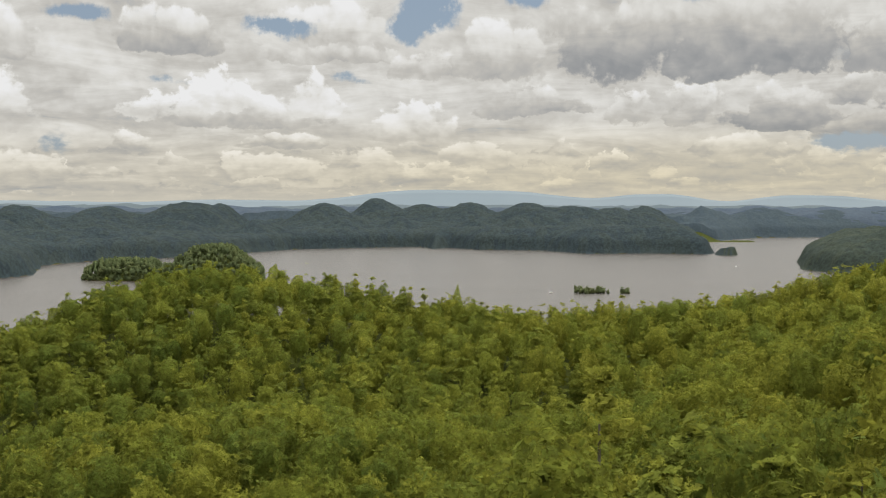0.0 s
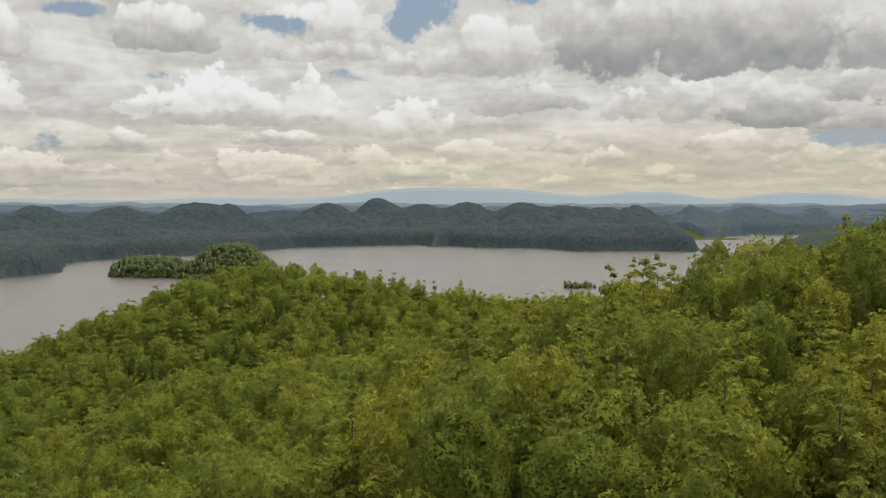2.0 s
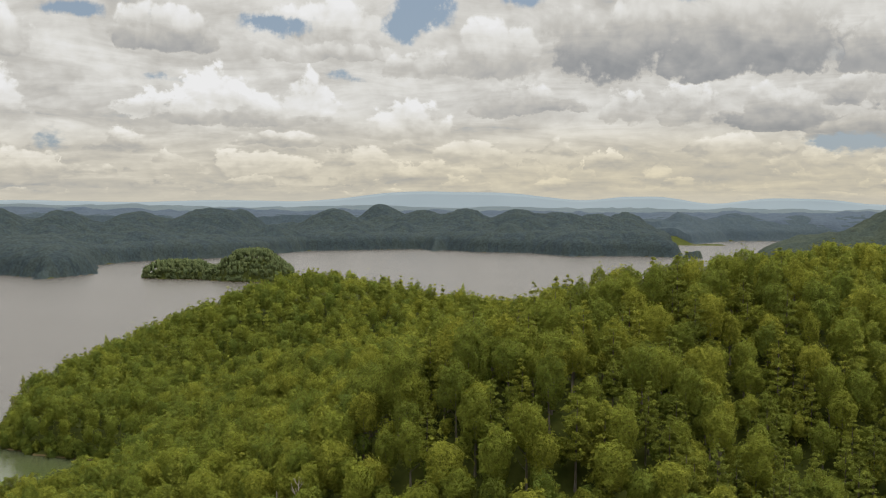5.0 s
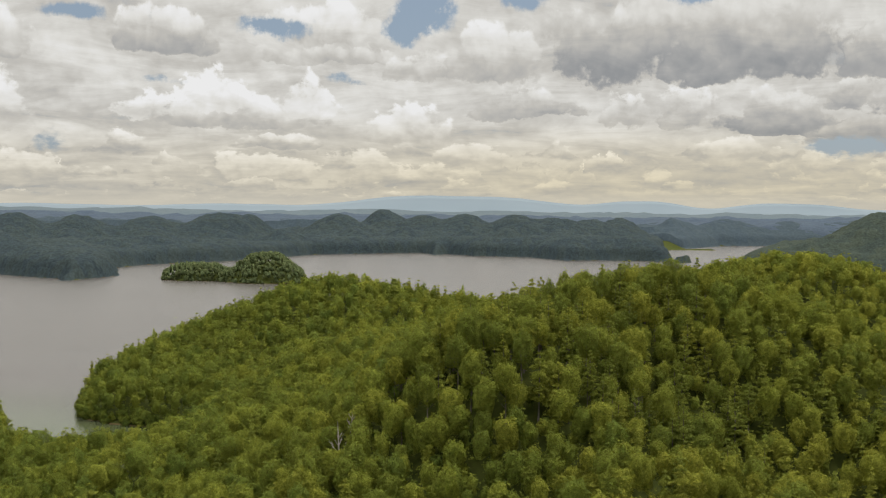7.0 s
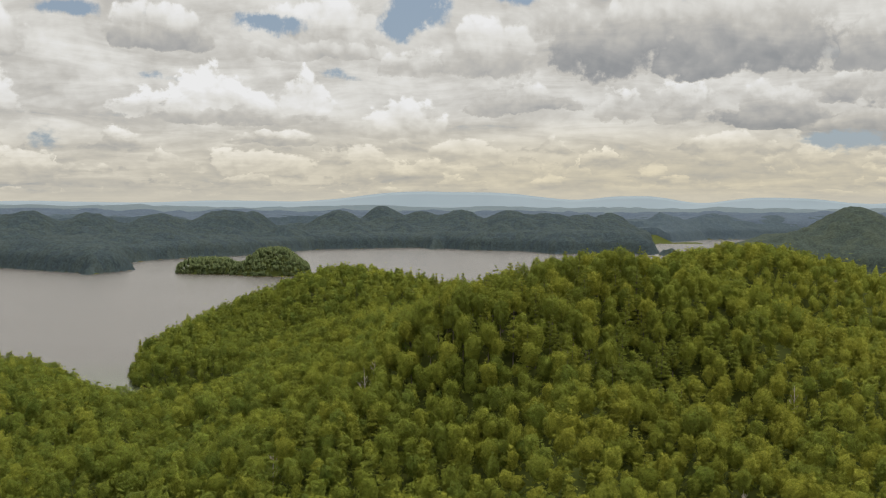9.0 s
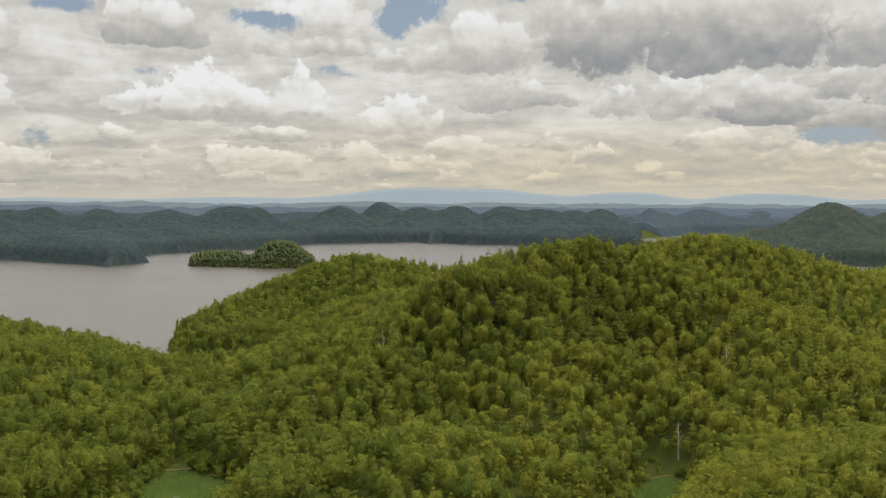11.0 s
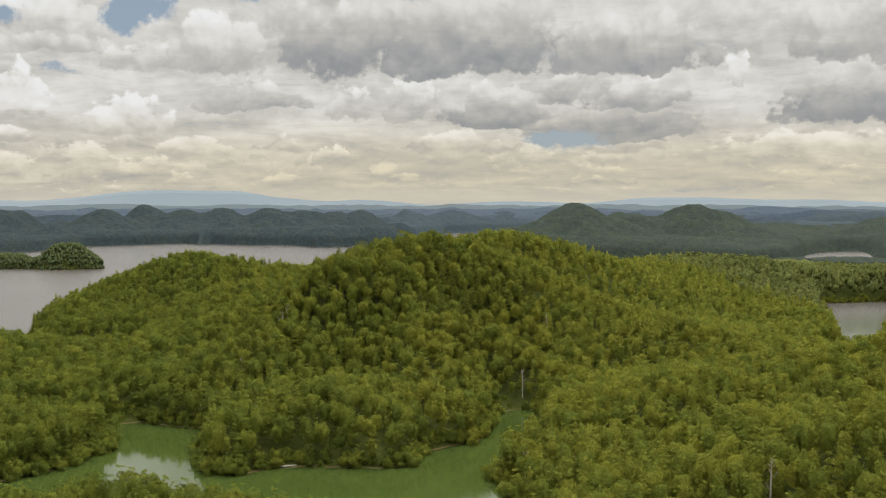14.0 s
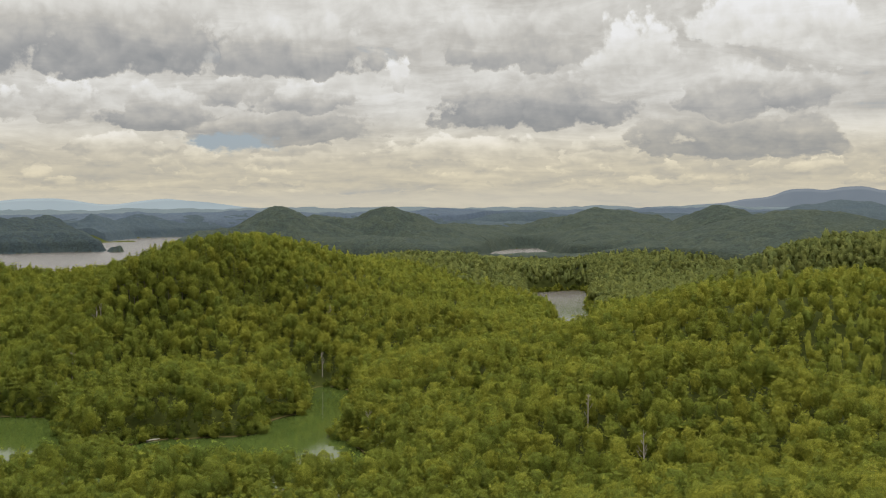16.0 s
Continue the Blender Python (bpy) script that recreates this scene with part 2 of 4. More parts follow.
def foliage(name, dark, light, warm, grain=1.0, depth=1.0, lace=False):
    """Leaves: each tree has its own tint, each bough varies round it, leaf clusters show as fine relief; gaps of shade
    are noise in the colour.
    """
    m, n = material(name)
    own = n.add("ShaderNodeAttribute")
    own.attribute_name = "tint"
    single = n.math("LESS_THAN", own.outputs["Fac"], 0.001)
    rnd = n.math("MULTIPLY_ADD", single, n.add("ShaderNodeObjectInfo").outputs["Random"], own.outputs["Fac"])
    geometry = n.add("ShaderNodeNewGeometry")
    bough, place = geometry.outputs["Random Per Island"], geometry.outputs["Position"]
    patch = n.noise(place, 0.02, 3, 0.6)
    base = n.mix(n.ramp(rnd, 0.05, 0.95), dark, light)
    base = n.mix(n.math("MULTIPLY", n.ramp(n.math("ADD", rnd, patch), 0.95, 1.55), 0.60), base, warm)
    base = n.mix(n.math("MULTIPLY", bough, 0.3), base, warm)
    leaves = n.noise(place, 2.6 * grain, 5, 0.68)
    clusters = n.noise(place, 0.9 * grain, 3, 0.6)
    # shade between leaf clusters, put into the base colour as noise
    leaf_shade = n.math("MULTIPLY_ADD", n.ramp(leaves, 0.32, 0.68), 0.70 * depth, 1 - 0.38 * depth)
    leaf_shade = n.math("MULTIPLY", leaf_shade, n.math("MULTIPLY_ADD", n.ramp(clusters, 0.3, 0.7), 0.36 * depth, 1 - 0.18 * depth))
    base = n.mix(1.0, base, n.add("ShaderNodeCombineXYZ", X=leaf_shade, Y=leaf_shade, Z=leaf_shade).outputs[0], "MULTIPLY")
    both = n.math("MULTIPLY_ADD", clusters, 1.4, leaves)
    normal = n.add("ShaderNodeBump", Height=both, Strength=0.5 * depth, Distance=0.6 / grain).outputs[0]
    diffuse = n.add("ShaderNodeBsdfPrincipled", **{"Base Color": base, "Roughness": 0.8, "Specular IOR Level": 0.03, "Normal": normal})
    thin = n.add("ShaderNodeBsdfTranslucent", Color=n.mix(0.4, base, warm))
    mixed = n.add("ShaderNodeMixShader", Fac=0.42)
    n.plug(mixed.inputs[1], diffuse.outputs[0])
    n.plug(mixed.inputs[2], thin.outputs[0])
    surface = mixed.outputs[0]
    if lace:
        # each spray is a cluster of leaves with air between them
        air = n.ramp(n.noise(place, 6.5, 3, 0.6), 0.485, 0.445)
        open_spray = n.add("ShaderNodeMixShader", Fac=air)
        n.plug(open_spray.inputs[1], surface)
        n.plug(open_spray.inputs[2], n.add("ShaderNodeBsdfTransparent").outputs[0])
        surface = open_spray.outputs[0]
    n.add("ShaderNodeOutputMaterial", Surface=surface)
    return m


LEAF = foliage("broad_leaves", (0.078, 0.112, 0.022, 1), (0.156, 0.182, 0.027, 1), (0.200, 0.198, 0.029, 1), 1.0, 1.15, lace=True)
NEEDLE = foliage("pine_needles", (0.112, 0.142, 0.028, 1), (0.168, 0.190, 0.030, 1), (0.204, 0.206, 0.031, 1), 1.0, 1.1, lace=True)
ISLE_LEAF = foliage("lakeside_woods", (0.098, 0.130, 0.062, 1), (0.128, 0.154, 0.068, 1), (0.146, 0.164, 0.066, 1), 0.5, 0.8)
# Farther woods: haze is put into base colour, bluer and paler with distance.
HAZED_EAST_LEAF = foliage("eastern_woods", (0.050, 0.068, 0.062, 1), (0.060, 0.079, 0.066, 1), (0.071, 0.087, 0.066, 1), 0.2, 0.8)
HAZED_HILL_LEAF = foliage("hillside_woods", (0.092, 0.118, 0.042, 1), (0.134, 0.154, 0.046, 1), (0.158, 0.168, 0.048, 1), 0.8, 1.0)
HAZED_FAR_LEAF = foliage("distant_woods", (0.043, 0.062, 0.076, 1), (0.052, 0.073, 0.080, 1), (0.062, 0.080, 0.078, 1), 0.16, 0.7)
HAZED_RIDGE_LEAF = foliage("distant_ridge_woods", (0.066, 0.092, 0.118, 1), (0.073, 0.100, 0.122, 1), (0.077, 0.103, 0.120, 1), 0.11, 0.4)
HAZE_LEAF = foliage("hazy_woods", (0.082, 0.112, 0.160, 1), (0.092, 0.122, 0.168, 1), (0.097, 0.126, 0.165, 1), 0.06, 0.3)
HAZED_HORIZON_LEAF = foliage("horizon_woods", (0.140, 0.180, 0.210, 1), (0.150, 0.190, 0.218, 1), (0.155, 0.192, 0.215, 1), 0.05, 0.2)


def bark_material(name, a, b):
    m, n = material(name)
    at = n.add("ShaderNodeTexCoord").outputs["Object"]
    ridges = n.noise(n.vec("MULTIPLY", at, (6, 6, 0.8)), 1.0, 4, 0.6)
    finish(n, n.mix(n.ramp(ridges, 0.3, 0.7), a, b), 0.9, ridges, 0.6, 0.05)
    return m


BARK = bark_material("bark", (0.05, 0.04, 0.03, 1), (0.14, 0.12, 0.095, 1))
DEAD_BARK = bark_material("bare_grey_wood", (0.20, 0.17, 0.14, 1), (0.36, 0.32, 0.28, 1))

# forest floor: leaf litter, clay bank at the waterline
GROUND, g = material("forest_floor")
pos = g.add("ShaderNodeNewGeometry").outputs["Position"]
hgt = g.add("ShaderNodeSeparateXYZ", Vector=pos).outputs["Z"]
coarse, fine = g.noise(pos, 0.02, 5), g.noise(pos, 0.5, 4)
litter = g.mix(g.ramp(fine, 0.3, 0.7), (0.028, 0.036, 0.008, 1), (0.052, 0.060, 0.014, 1))
litter = g.mix(g.ramp(coarse, 0.4, 0.7), litter, (0.045, 0.055, 0.014, 1))
bank = g.mix(fine, (0.085, 0.062, 0.030, 1), (0.15, 0.105, 0.055, 1))
edge = g.math("ADD", hgt, g.math("MULTIPLY", g.math("SUBTRACT", coarse, 0.5), 0.8))
finish(g, g.mix(g.ramp(edge, 0.22, 0.05), litter, bank), 0.95, fine, 0.5, 0.3, **{"Specular IOR Level": 0.03})

# lake: green turbid body, wind ripples that die out in the sheltered coves
WATER, g = material("lake_water")
pos = g.add("ShaderNodeNewGeometry").outputs["Position"]
sep = g.add("ShaderNodeSeparateXYZ", Vector=pos)
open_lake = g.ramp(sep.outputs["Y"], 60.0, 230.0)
swell = g.noise(g.vec("MULTIPLY", pos, (0.35, 0.9, 1)), 1.0, 4, 0.6)
lanes = g.noise(g.vec("MULTIPLY", pos, (0.0022, 0.011, 1)), 1.0, 4, 0.6)
calm = g.ramp(lanes, 0.38, 0.62)
force = g.math("MULTIPLY_ADD", g.math("MULTIPLY", open_lake, calm), 0.5, g.math("MULTIPLY_ADD", open_lake, 0.45, 0.020))
normal = g.add("ShaderNodeBump", Height=swell, Strength=force, Distance=0.35).outputs[0]
murk = g.noise(pos, 0.02, 3)
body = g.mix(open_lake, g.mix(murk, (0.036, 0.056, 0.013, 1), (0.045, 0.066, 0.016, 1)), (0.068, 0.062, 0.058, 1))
shader = g.add("ShaderNodeBsdfPrincipled", **{"Base Color": body, "Roughness": g.math("MULTIPLY_ADD", open_lake, 0.22, 0.05), "IOR": 1.33, "Normal": normal})
g.add("ShaderNodeOutputMaterial", Surface=shader.outputs[0])

# ---- the land ----
# The plan below is drawn in steps of 0.54 m; meshes and places are turned into metres when they are made.
UNIT = 0.54


def lattice(ix, iy, seed):
    v = np.sin(ix * 127.1 + iy * 311.7 + seed * 74.7) * 43758.5453
    return v - np.floor(v)


def value_noise(x, y, size, octaves=4, seed=0):
    """Smooth noise round 0, about -0.5 to 0.5."""
    total, amp, norm = 0.0, 1.0, 0.0
    for o in range(octaves):
        u, v = x / size * 2 ** o + 17.3 * o, y / size * 2 ** o - 9.1 * o
        i, j = np.floor(u), np.floor(v)
        f, k = u - i, v - j
        f, k = f * f * (3 - 2 * f), k * k * (3 - 2 * k)
        a, b = lattice(i, j, seed), lattice(i + 1, j, seed)
        c, d = lattice(i, j + 1, seed), lattice(i + 1, j + 1, seed)
        total = total + amp * ((a * (1 - f) + b * f) * (1 - k) + (c * (1 - f) + d * f) * k - 0.5)
        norm, amp = norm + amp, amp * 0.5
    return total / norm


def inside_distance(x, y, ring):
    """Signed distance to a closed ring of corners, positive inside."""
    p = np.array(ring, float)
    q = np.roll(p, -1, 0)
    best, odd = np.full(x.shape, 1e18), np.zeros(x.shape, bool)
    for (ax, ay), (bx, by) in zip(p, q):
        ex, ey = bx - ax, by - ay
        t = np.clip(((x - ax) * ex + (y - ay) * ey) / (ex * ex + ey * ey), 0, 1)
        best = np.minimum(best, (x - ax - t * ex) ** 2 + (y - ay - t * ey) ** 2)
        if ey != 0:
            odd ^= ((ay > y) != (by > y)) & (x < ex * (y - ay) / ey + ax)
    return np.where(odd, 1, -1) * np.sqrt(best)


# shorelines: the wooded near shore with its cove, the pond, the land beyond the lake, the land to the east, islands
NEAR_SHORE = [(-5500, -2600), (-5500, 300), (-700, 220), (-450, 400), (-360, 330), (-268, 235), (-238, 195), (-205, 120), (-165, 95), (-138, 140), (-145, 215),
              (-160, 236), (-185, 240), (-222, 262), (-242, 340), (-235, 480), (-195, 590), (-100, 660), (20, 660), (140, 650), (280, 700), (450, 760),
              (650, 880), (800, 980), (1000, 1120), (1150, 1050), (1230, 880), (1500, 780), (2600, 740), (8200, 640), (8200, -2600)]
COVE = [(-143, -95), (-122, -128), (-100, -142), (-96, -155), (-106, -215), (-106, -255), (-84, -260), (-61, -241), (-24, -259), (-6, -261), (16, -222), (43, -218),
        (75, -142), (82, -124), (103, -126), (103, -160), (86, -190), (58, -248), (30, -285), (26, -325), (14, -400), (-30, -432), (-76, -396), (-128, -350), (-260, -370), (-430, -430),
        (-620, -320), (-380, -300), (-240, -280), (-168, -228), (-144, -184), (-148, -130)]
POND = [(676, 472), (770, 470), (745, 415), (600, 230), (547, 142), (487, 81), (450, 20), (400, -20), (370, -25), (400, 35), (461, 92), (500, 170), (560, 295)]
FAR_SHORE = [(-6000, 2300), (-3500, 2100), (-1600, 1720), (-826, 1629), (-745, 1563), (-600, 1455), (-560, 1570), (-632, 1800), (-607, 1920), (-566, 1978), (-464, 2090),
             (-383, 2275), (-320, 2450), (-179, 2533), (-50, 2600), (-21, 2477), (14, 2540), (79, 2445), (212, 2400), (281, 2242), (351, 2269), (424, 2271),
             (515, 2228), (545, 2330), (500, 2560), (680, 2980), (902, 3313), (1134, 3378), (1700, 3480), (2600, 3300), (3800, 2900), (8200, 2600),
             (8200, 9600), (-6000, 9600)]
EAST_LAND = [(537, 1721), (559, 1639), (785, 1510), (1010, 1255), (1110, 1267), (1187, 1389), (1314, 1563), (1401, 1646), (1480, 1700), (1545, 1690), (1430, 1480),
             (1247, 1162), (1360, 1030), (1900, 960), (3000, 900), (8200, 820), (8200, 2300), (3600, 2650), (2300, 3000), (1550, 3100), (1000, 2800), (740, 2300),
             (600, 1950)]
WEST_ISLAND = [(-461, 1475), (-417, 1453), (-360, 1450), (-350, 1500), (-380, 1570), (-440, 1580), (-470, 1520)]
TALL_ISLAND = [(-358, 1440), (-310, 1400), (-240, 1405), (-226, 1425), (-238, 1540), (-290, 1590), (-350, 1570)]
ROUND_ISLET = [(522, 2201), (543, 2186), (564, 2202), (560, 2250), (530, 2252)]
LONG_ISLAND = [(668, 2930), (792, 2930), (815, 2990), (690, 2990)]
LONE_ISLET = [(-622, 1443), (-610, 1430), (-596, 1440), (-600, 1468), (-616, 1470)]
TREE_ISLET = [(139, 1271), (160, 1262), (185, 1267), (183, 1277), (146, 1278)]
SMALL_ISLET = [(191, 1267), (207, 1265), (206, 1273), (194, 1274)]

# hills: east, north, height of the ground, reach east, reach north
NEAR_HILLS = [(233, 387, 74, 156, 116), (74, 45, 83, 149, 83), (7, -19, 70, 73, 58), (-44, -71, 26, 68, 54), (-33, -192, 17, 70, 60),
              (-56, 457, 40, 123, 69), (58, 393, 39, 129, 104), (-95, 424, 45, 95, 112), (-40, 202, 36, 86, 126), (129, 225, 61, 112, 123),
              (377, 473, 34, 152, 178), (564, 561, 34, 149, 181), (760, 779, 10, 300, 200), (-487, 288, 16, 101, 91), (-327, 14, 21, 153, 113),
              (216, -60, 26, 75, 50), (138, -279, 25, 63, 61), (126, -382, 24, 52, 56), (150, -455, 42, 80, 70), (54, -83, 40, 56, 52), (109, 124, 62, 51, 52)]
SOUTH_HILLS = [(335, -298, 50, 138, 88), (428, -340, 59, 153, 120), (168, -500, 20, 120, 109), (0, -668, 34, 130, 120), (640, -110, 68, 160, 120),
               (800, -60, 70, 200, 180), (1120, 380, 88, 260, 250), (220, -250, 19, 100, 70), (-100, -470, 6, 140, 70), (-180, -850, 34, 170, 140),
               (650, -450, 70, 230, 160), (400, -700, 55, 200, 140), (1400, -200, 85, 350, 300), (1700, 480, 90, 300, 260)]
FAR_HILLS = [(-1114, 2300, 66, 105, 140), (-1016, 2350, 76, 88, 130), (-900, 2450, 73, 88, 130), (-748, 2550, 70, 98, 140), (-595, 2600, 71, 112, 150),
             (-515, 2650, 66, 80, 130), (-293, 2850, 72, 100, 140), (-169, 3000, 88, 92, 150), (-49, 2950, 73, 104, 140), (66, 2900, 76, 90, 130),
             (203, 2850, 79, 94, 140), (316, 2850, 72, 106, 130), (430, 2900, 64, 110, 130), (522, 3000, 64, 90, 140), (769, 3300, 66, 110, 150),
             (964, 3400, 75, 115, 150), (1166, 3500, 56, 120, 150), (-1250, 1950, 52, 220, 220), (-660, 1580, 12, 90, 60)]
FAR_SPURS = [(-960, 2050, 40, 70, 90), (-820, 2150, 46, 64, 90), (-690, 2270, 46, 60, 90), (-530, 2330, 42, 62, 80), (-400, 2490, 40, 60, 80), (-230, 2700, 44, 60, 70),
             (-100, 2730, 42, 56, 70), (60, 2640, 42, 56, 70), (170, 2540, 44, 54, 70), (290, 2470, 38, 54, 70), (400, 2440, 34, 50, 70), (490, 2380, 24, 50, 70),
             (-740, 1950, 26, 60, 70), (-620, 2080, 30, 60, 60)]
EAST_HILLS = [(818, 1760, 96, 108, 150), (690, 1720, 40, 90, 90), (930, 1700, 44, 90, 110), (1180, 1860, 92, 112, 150), (1040, 1900, 58, 100, 120), (1395, 2265, 78, 160, 180),
              (1150, 2250, 62, 180, 190), (1250, 1760, 40, 110, 100), (1700, 1500, 48, 200, 180), (1730, 1200, 94, 140, 150), (1567, 900, 84, 130, 130),
              (1231, 1040, 50, 100, 80), (1900, 1850, 84, 250, 220), (2600, 1600, 95, 400, 300), (1480, 1100, 40, 120, 90)]


def crest(x, y, hills):
    total = np.zeros(x.shape)
    for hx, hy, h, rx, ry in hills:
        total += (h * np.exp(-((x - hx) / rx) ** 2 - ((y - hy) / ry) ** 2)) ** 3
    return np.cbrt(total)


def soft_min(a, b, k):
    t = np.clip(0.5 + 0.5 * (b - a) / k, 0, 1)
    return b * (1 - t) + a * t - k * t * (1 - t)


def land_height(x, y):
    """Height of the ground over the lake's surface, negative under water."""
    x, y = np.asarray(x, float), np.asarray(y, float)
    wob = 9 * value_noise(x, y, 45, 3, 5)
    near = np.minimum(inside_distance(x, y, NEAR_SHORE), np.minimum(-inside_distance(x, y, COVE), -inside_distance(x, y, POND)))
    far = inside_distance(x, y, FAR_SHORE)
    east = inside_distance(x, y, EAST_LAND)
    hill_n = crest(x, y, NEAR_HILLS + SOUTH_HILLS) + 5 + 9 * value_noise(x, y, 90, 4, 1)
    hill_n = hill_n + np.clip((-y - 100) / 100, 0, 1) * 26 * value_noise(x, y, 190, 2, 6)
    rolling = 40 + 62 * value_noise(x, y, 420, 4, 3)
    hill_f = np.maximum(crest(x, y, FAR_HILLS + FAR_SPURS), np.where(y > 3200, np.minimum(rolling, 66), np.minimum(rolling, 60) * 0.5)) + 4 + 22 * value_noise(x, y, 110, 3, 2) - 16 * np.abs(value_noise(x, y, 120, 2, 12))
    hill_e = np.maximum(crest(x, y, EAST_HILLS), rolling * 0.5) + 4 + 22 * value_noise(x, y, 120, 3, 4) - 16 * np.abs(value_noise(x, y, 130, 2, 14))
    rise = 10 * value_noise(x, y, 60, 3, 8)
    result = soft_min((near + wob * 0.4) * 0.72, np.maximum(hill_n, 3), 10)
    result = np.maximum(result, soft_min((far + wob) * 0.55, np.maximum(hill_f + rise, 5), 10))
    result = np.maximum(result, soft_min((east + wob) * 0.5, np.maximum(hill_e + rise, 5), 10))
    for ring, top, steep in ((WEST_ISLAND, 12, 0.55), (TALL_ISLAND, 31, 0.75), (ROUND_ISLET, 4, 0.45), (LONG_ISLAND, 4, 0.45), (LONE_ISLET, 2, 0.45), (TREE_ISLET, 0.8, 0.45), (SMALL_ISLET, 0.8, 0.45)):
        result = np.maximum(result, soft_min((inside_distance(x, y, ring) + wob * 0.5) * steep, np.full(x.shape, float(top)) + wob * 0.8, 4 if top > 5 else 2))
    return np.maximum(result, -6)


def steps(*stretches):
    """Growing rows of coordinates: start, end, step for each stretch."""
    rows = [np.arange(a, b, s) for a, b, s in stretches]
    return np.unique(np.concatenate(rows + [[stretches[-1][1]]]))


def mesh_of(name, verts, faces, mats, index=None, tint=None, smooth=False, normals=None):
    """A mesh from arrays of corners and of equal-sided faces (a list of arrays may hold several sizes)."""
    groups = [np.asarray(f) for f in (faces if isinstance(faces, list) else [faces]) if len(f)]
    me = bpy.data.meshes.new(name)
    loops = np.concatenate([f.ravel() for f in groups]).astype(np.int32)
    sizes = np.concatenate([np.full(len(f), f.shape[1]) for f in groups]).astype(np.int32)
    me.vertices.add(len(verts))
    me.vertices.foreach_set("co", (np.asarray(verts) * UNIT).astype(np.float32).ravel())
    me.loops.add(len(loops))
    me.loops.foreach_set("vertex_index", loops)
    me.polygons.add(len(sizes))
    me.polygons.foreach_set("loop_start", np.concatenate([[0], np.cumsum(sizes)[:-1]]).astype(np.int32))
    for m in mats:
        me.materials.append(m)
    if index is not None:
        me.polygons.foreach_set("material_index", np.asarray(index, np.int32))
    me.update(calc_edges=True)
    if smooth:
        me.polygons.foreach_set("use_smooth", np.ones(len(sizes), bool))
    if tint is not None:
        me.attributes.new("tint", "FLOAT", "FACE").data.foreach_set("value", np.asarray(tint, np.float32))
    if normals is not None:
        me.polygons.foreach_set("use_smooth", np.ones(len(sizes), bool))
        me.attributes.new("custom_normal", "FLOAT_VECTOR", "POINT").data.foreach_set("vector", np.asarray(normals, np.float32).ravel())
    return me


def grid_mesh(name, xs, ys, z, mat):
    nx, ny = len(xs), len(ys)
    gx, gy = np.meshgrid(xs, ys)
    k = np.arange(nx * ny).reshape(ny, nx)
    quads = np.stack([k[:-1, :-1], k[:-1, 1:], k[1:, 1:], k[1:, :-1]], -1).reshape(-1, 4)
    return mesh_of(name, np.stack([gx.ravel(), gy.ravel(), z(gx.ravel(), gy.ravel())], 1), quads, [mat], smooth=True)


xs = steps((-5400, -1200, 120), (-1200, -420, 26), (-420, 760, 16), (760, 1900, 26), (1900, 8000, 120))
ys = steps((-2400, -900, 60), (-900, 700, 16), (700, 1400, 20), (1400, 2700, 16), (2700, 3800, 30), (3800, 9500, 110))
ground = tagged(new("ground", grid_mesh("ground", xs, ys, land_height, GROUND)), "leaf-littered forest floor sloping down to clay lake banks", "ground", kind="structure")
wx, wy = steps((-5400, 8000, 600)), steps((-2400, 9500, 600))
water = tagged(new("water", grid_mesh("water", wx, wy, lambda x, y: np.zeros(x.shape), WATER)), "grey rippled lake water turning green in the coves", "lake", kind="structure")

# ---- trees ----


def ball(level):
    bm = bmesh.new()
    bmesh.ops.create_icosphere(bm, subdivisions=level, radius=1)
    v = np.array([p.co[:] for p in bm.verts])
    f = np.array([[p.index for p in face.verts] for face in bm.faces])
    bm.free()
    return v, f


BALLS = {1: ball(1), 2: ball(2), 3: ball(3)}


def leaf_quads(rng, centres, normals, size, jitter, long=1.0):
    """Small leaf sprays that face roughly along their normals; the light rolls round the bough, not round each spray."""
    n = len(centres)
    soft = normals / (np.linalg.norm(normals, axis=1)[:, None] + 1e-9)
    nn = soft + rng.normal(0, jitter, (n, 3))
    nn /= np.linalg.norm(nn, axis=1)[:, None] + 1e-9
    a = np.cross(nn, rng.normal(0, 1, (n, 3)))
    a /= np.linalg.norm(a, axis=1)[:, None] + 1e-9
    b = np.cross(nn, a)
    s = (size * rng.uniform(0.6, 1.35, n))[:, None]
    a, b = a * s * 0.5 * long, b * s * 0.5
    bend = nn * s * rng.uniform(-0.25, 0.1, n)[:, None]
    v = np.stack([centres - a * 1.0 - b * 0.45 + bend, centres - a * 0.1 - b * 1.05, centres + a * 1.1 + b * 0.3 + bend, centres + a * 0.05 + b * 1.0], 1)
    light = soft * 0.65 + nn * 0.4 + (0, 0, 0.2)
    light /= np.linalg.norm(light, axis=1)[:, None] + 1e-9
    return v.reshape(-1, 3), np.repeat(light, 4, 0), np.arange(4 * n).reshape(n, 4)


def join(parts):
    verts, norms, tris, quads, base = [], [], [], [], 0
    for v, n, f in parts:
        verts.append(v), norms.append(n)
        (tris if f.shape[1] == 3 else quads).append(f + base)
        base += len(v)
    none = np.zeros((0, 3), int), np.zeros((0, 4), int)
    return np.concatenate(verts), np.concatenate(norms), np.concatenate(tris) if tris else none[0], np.concatenate(quads) if quads else none[1]


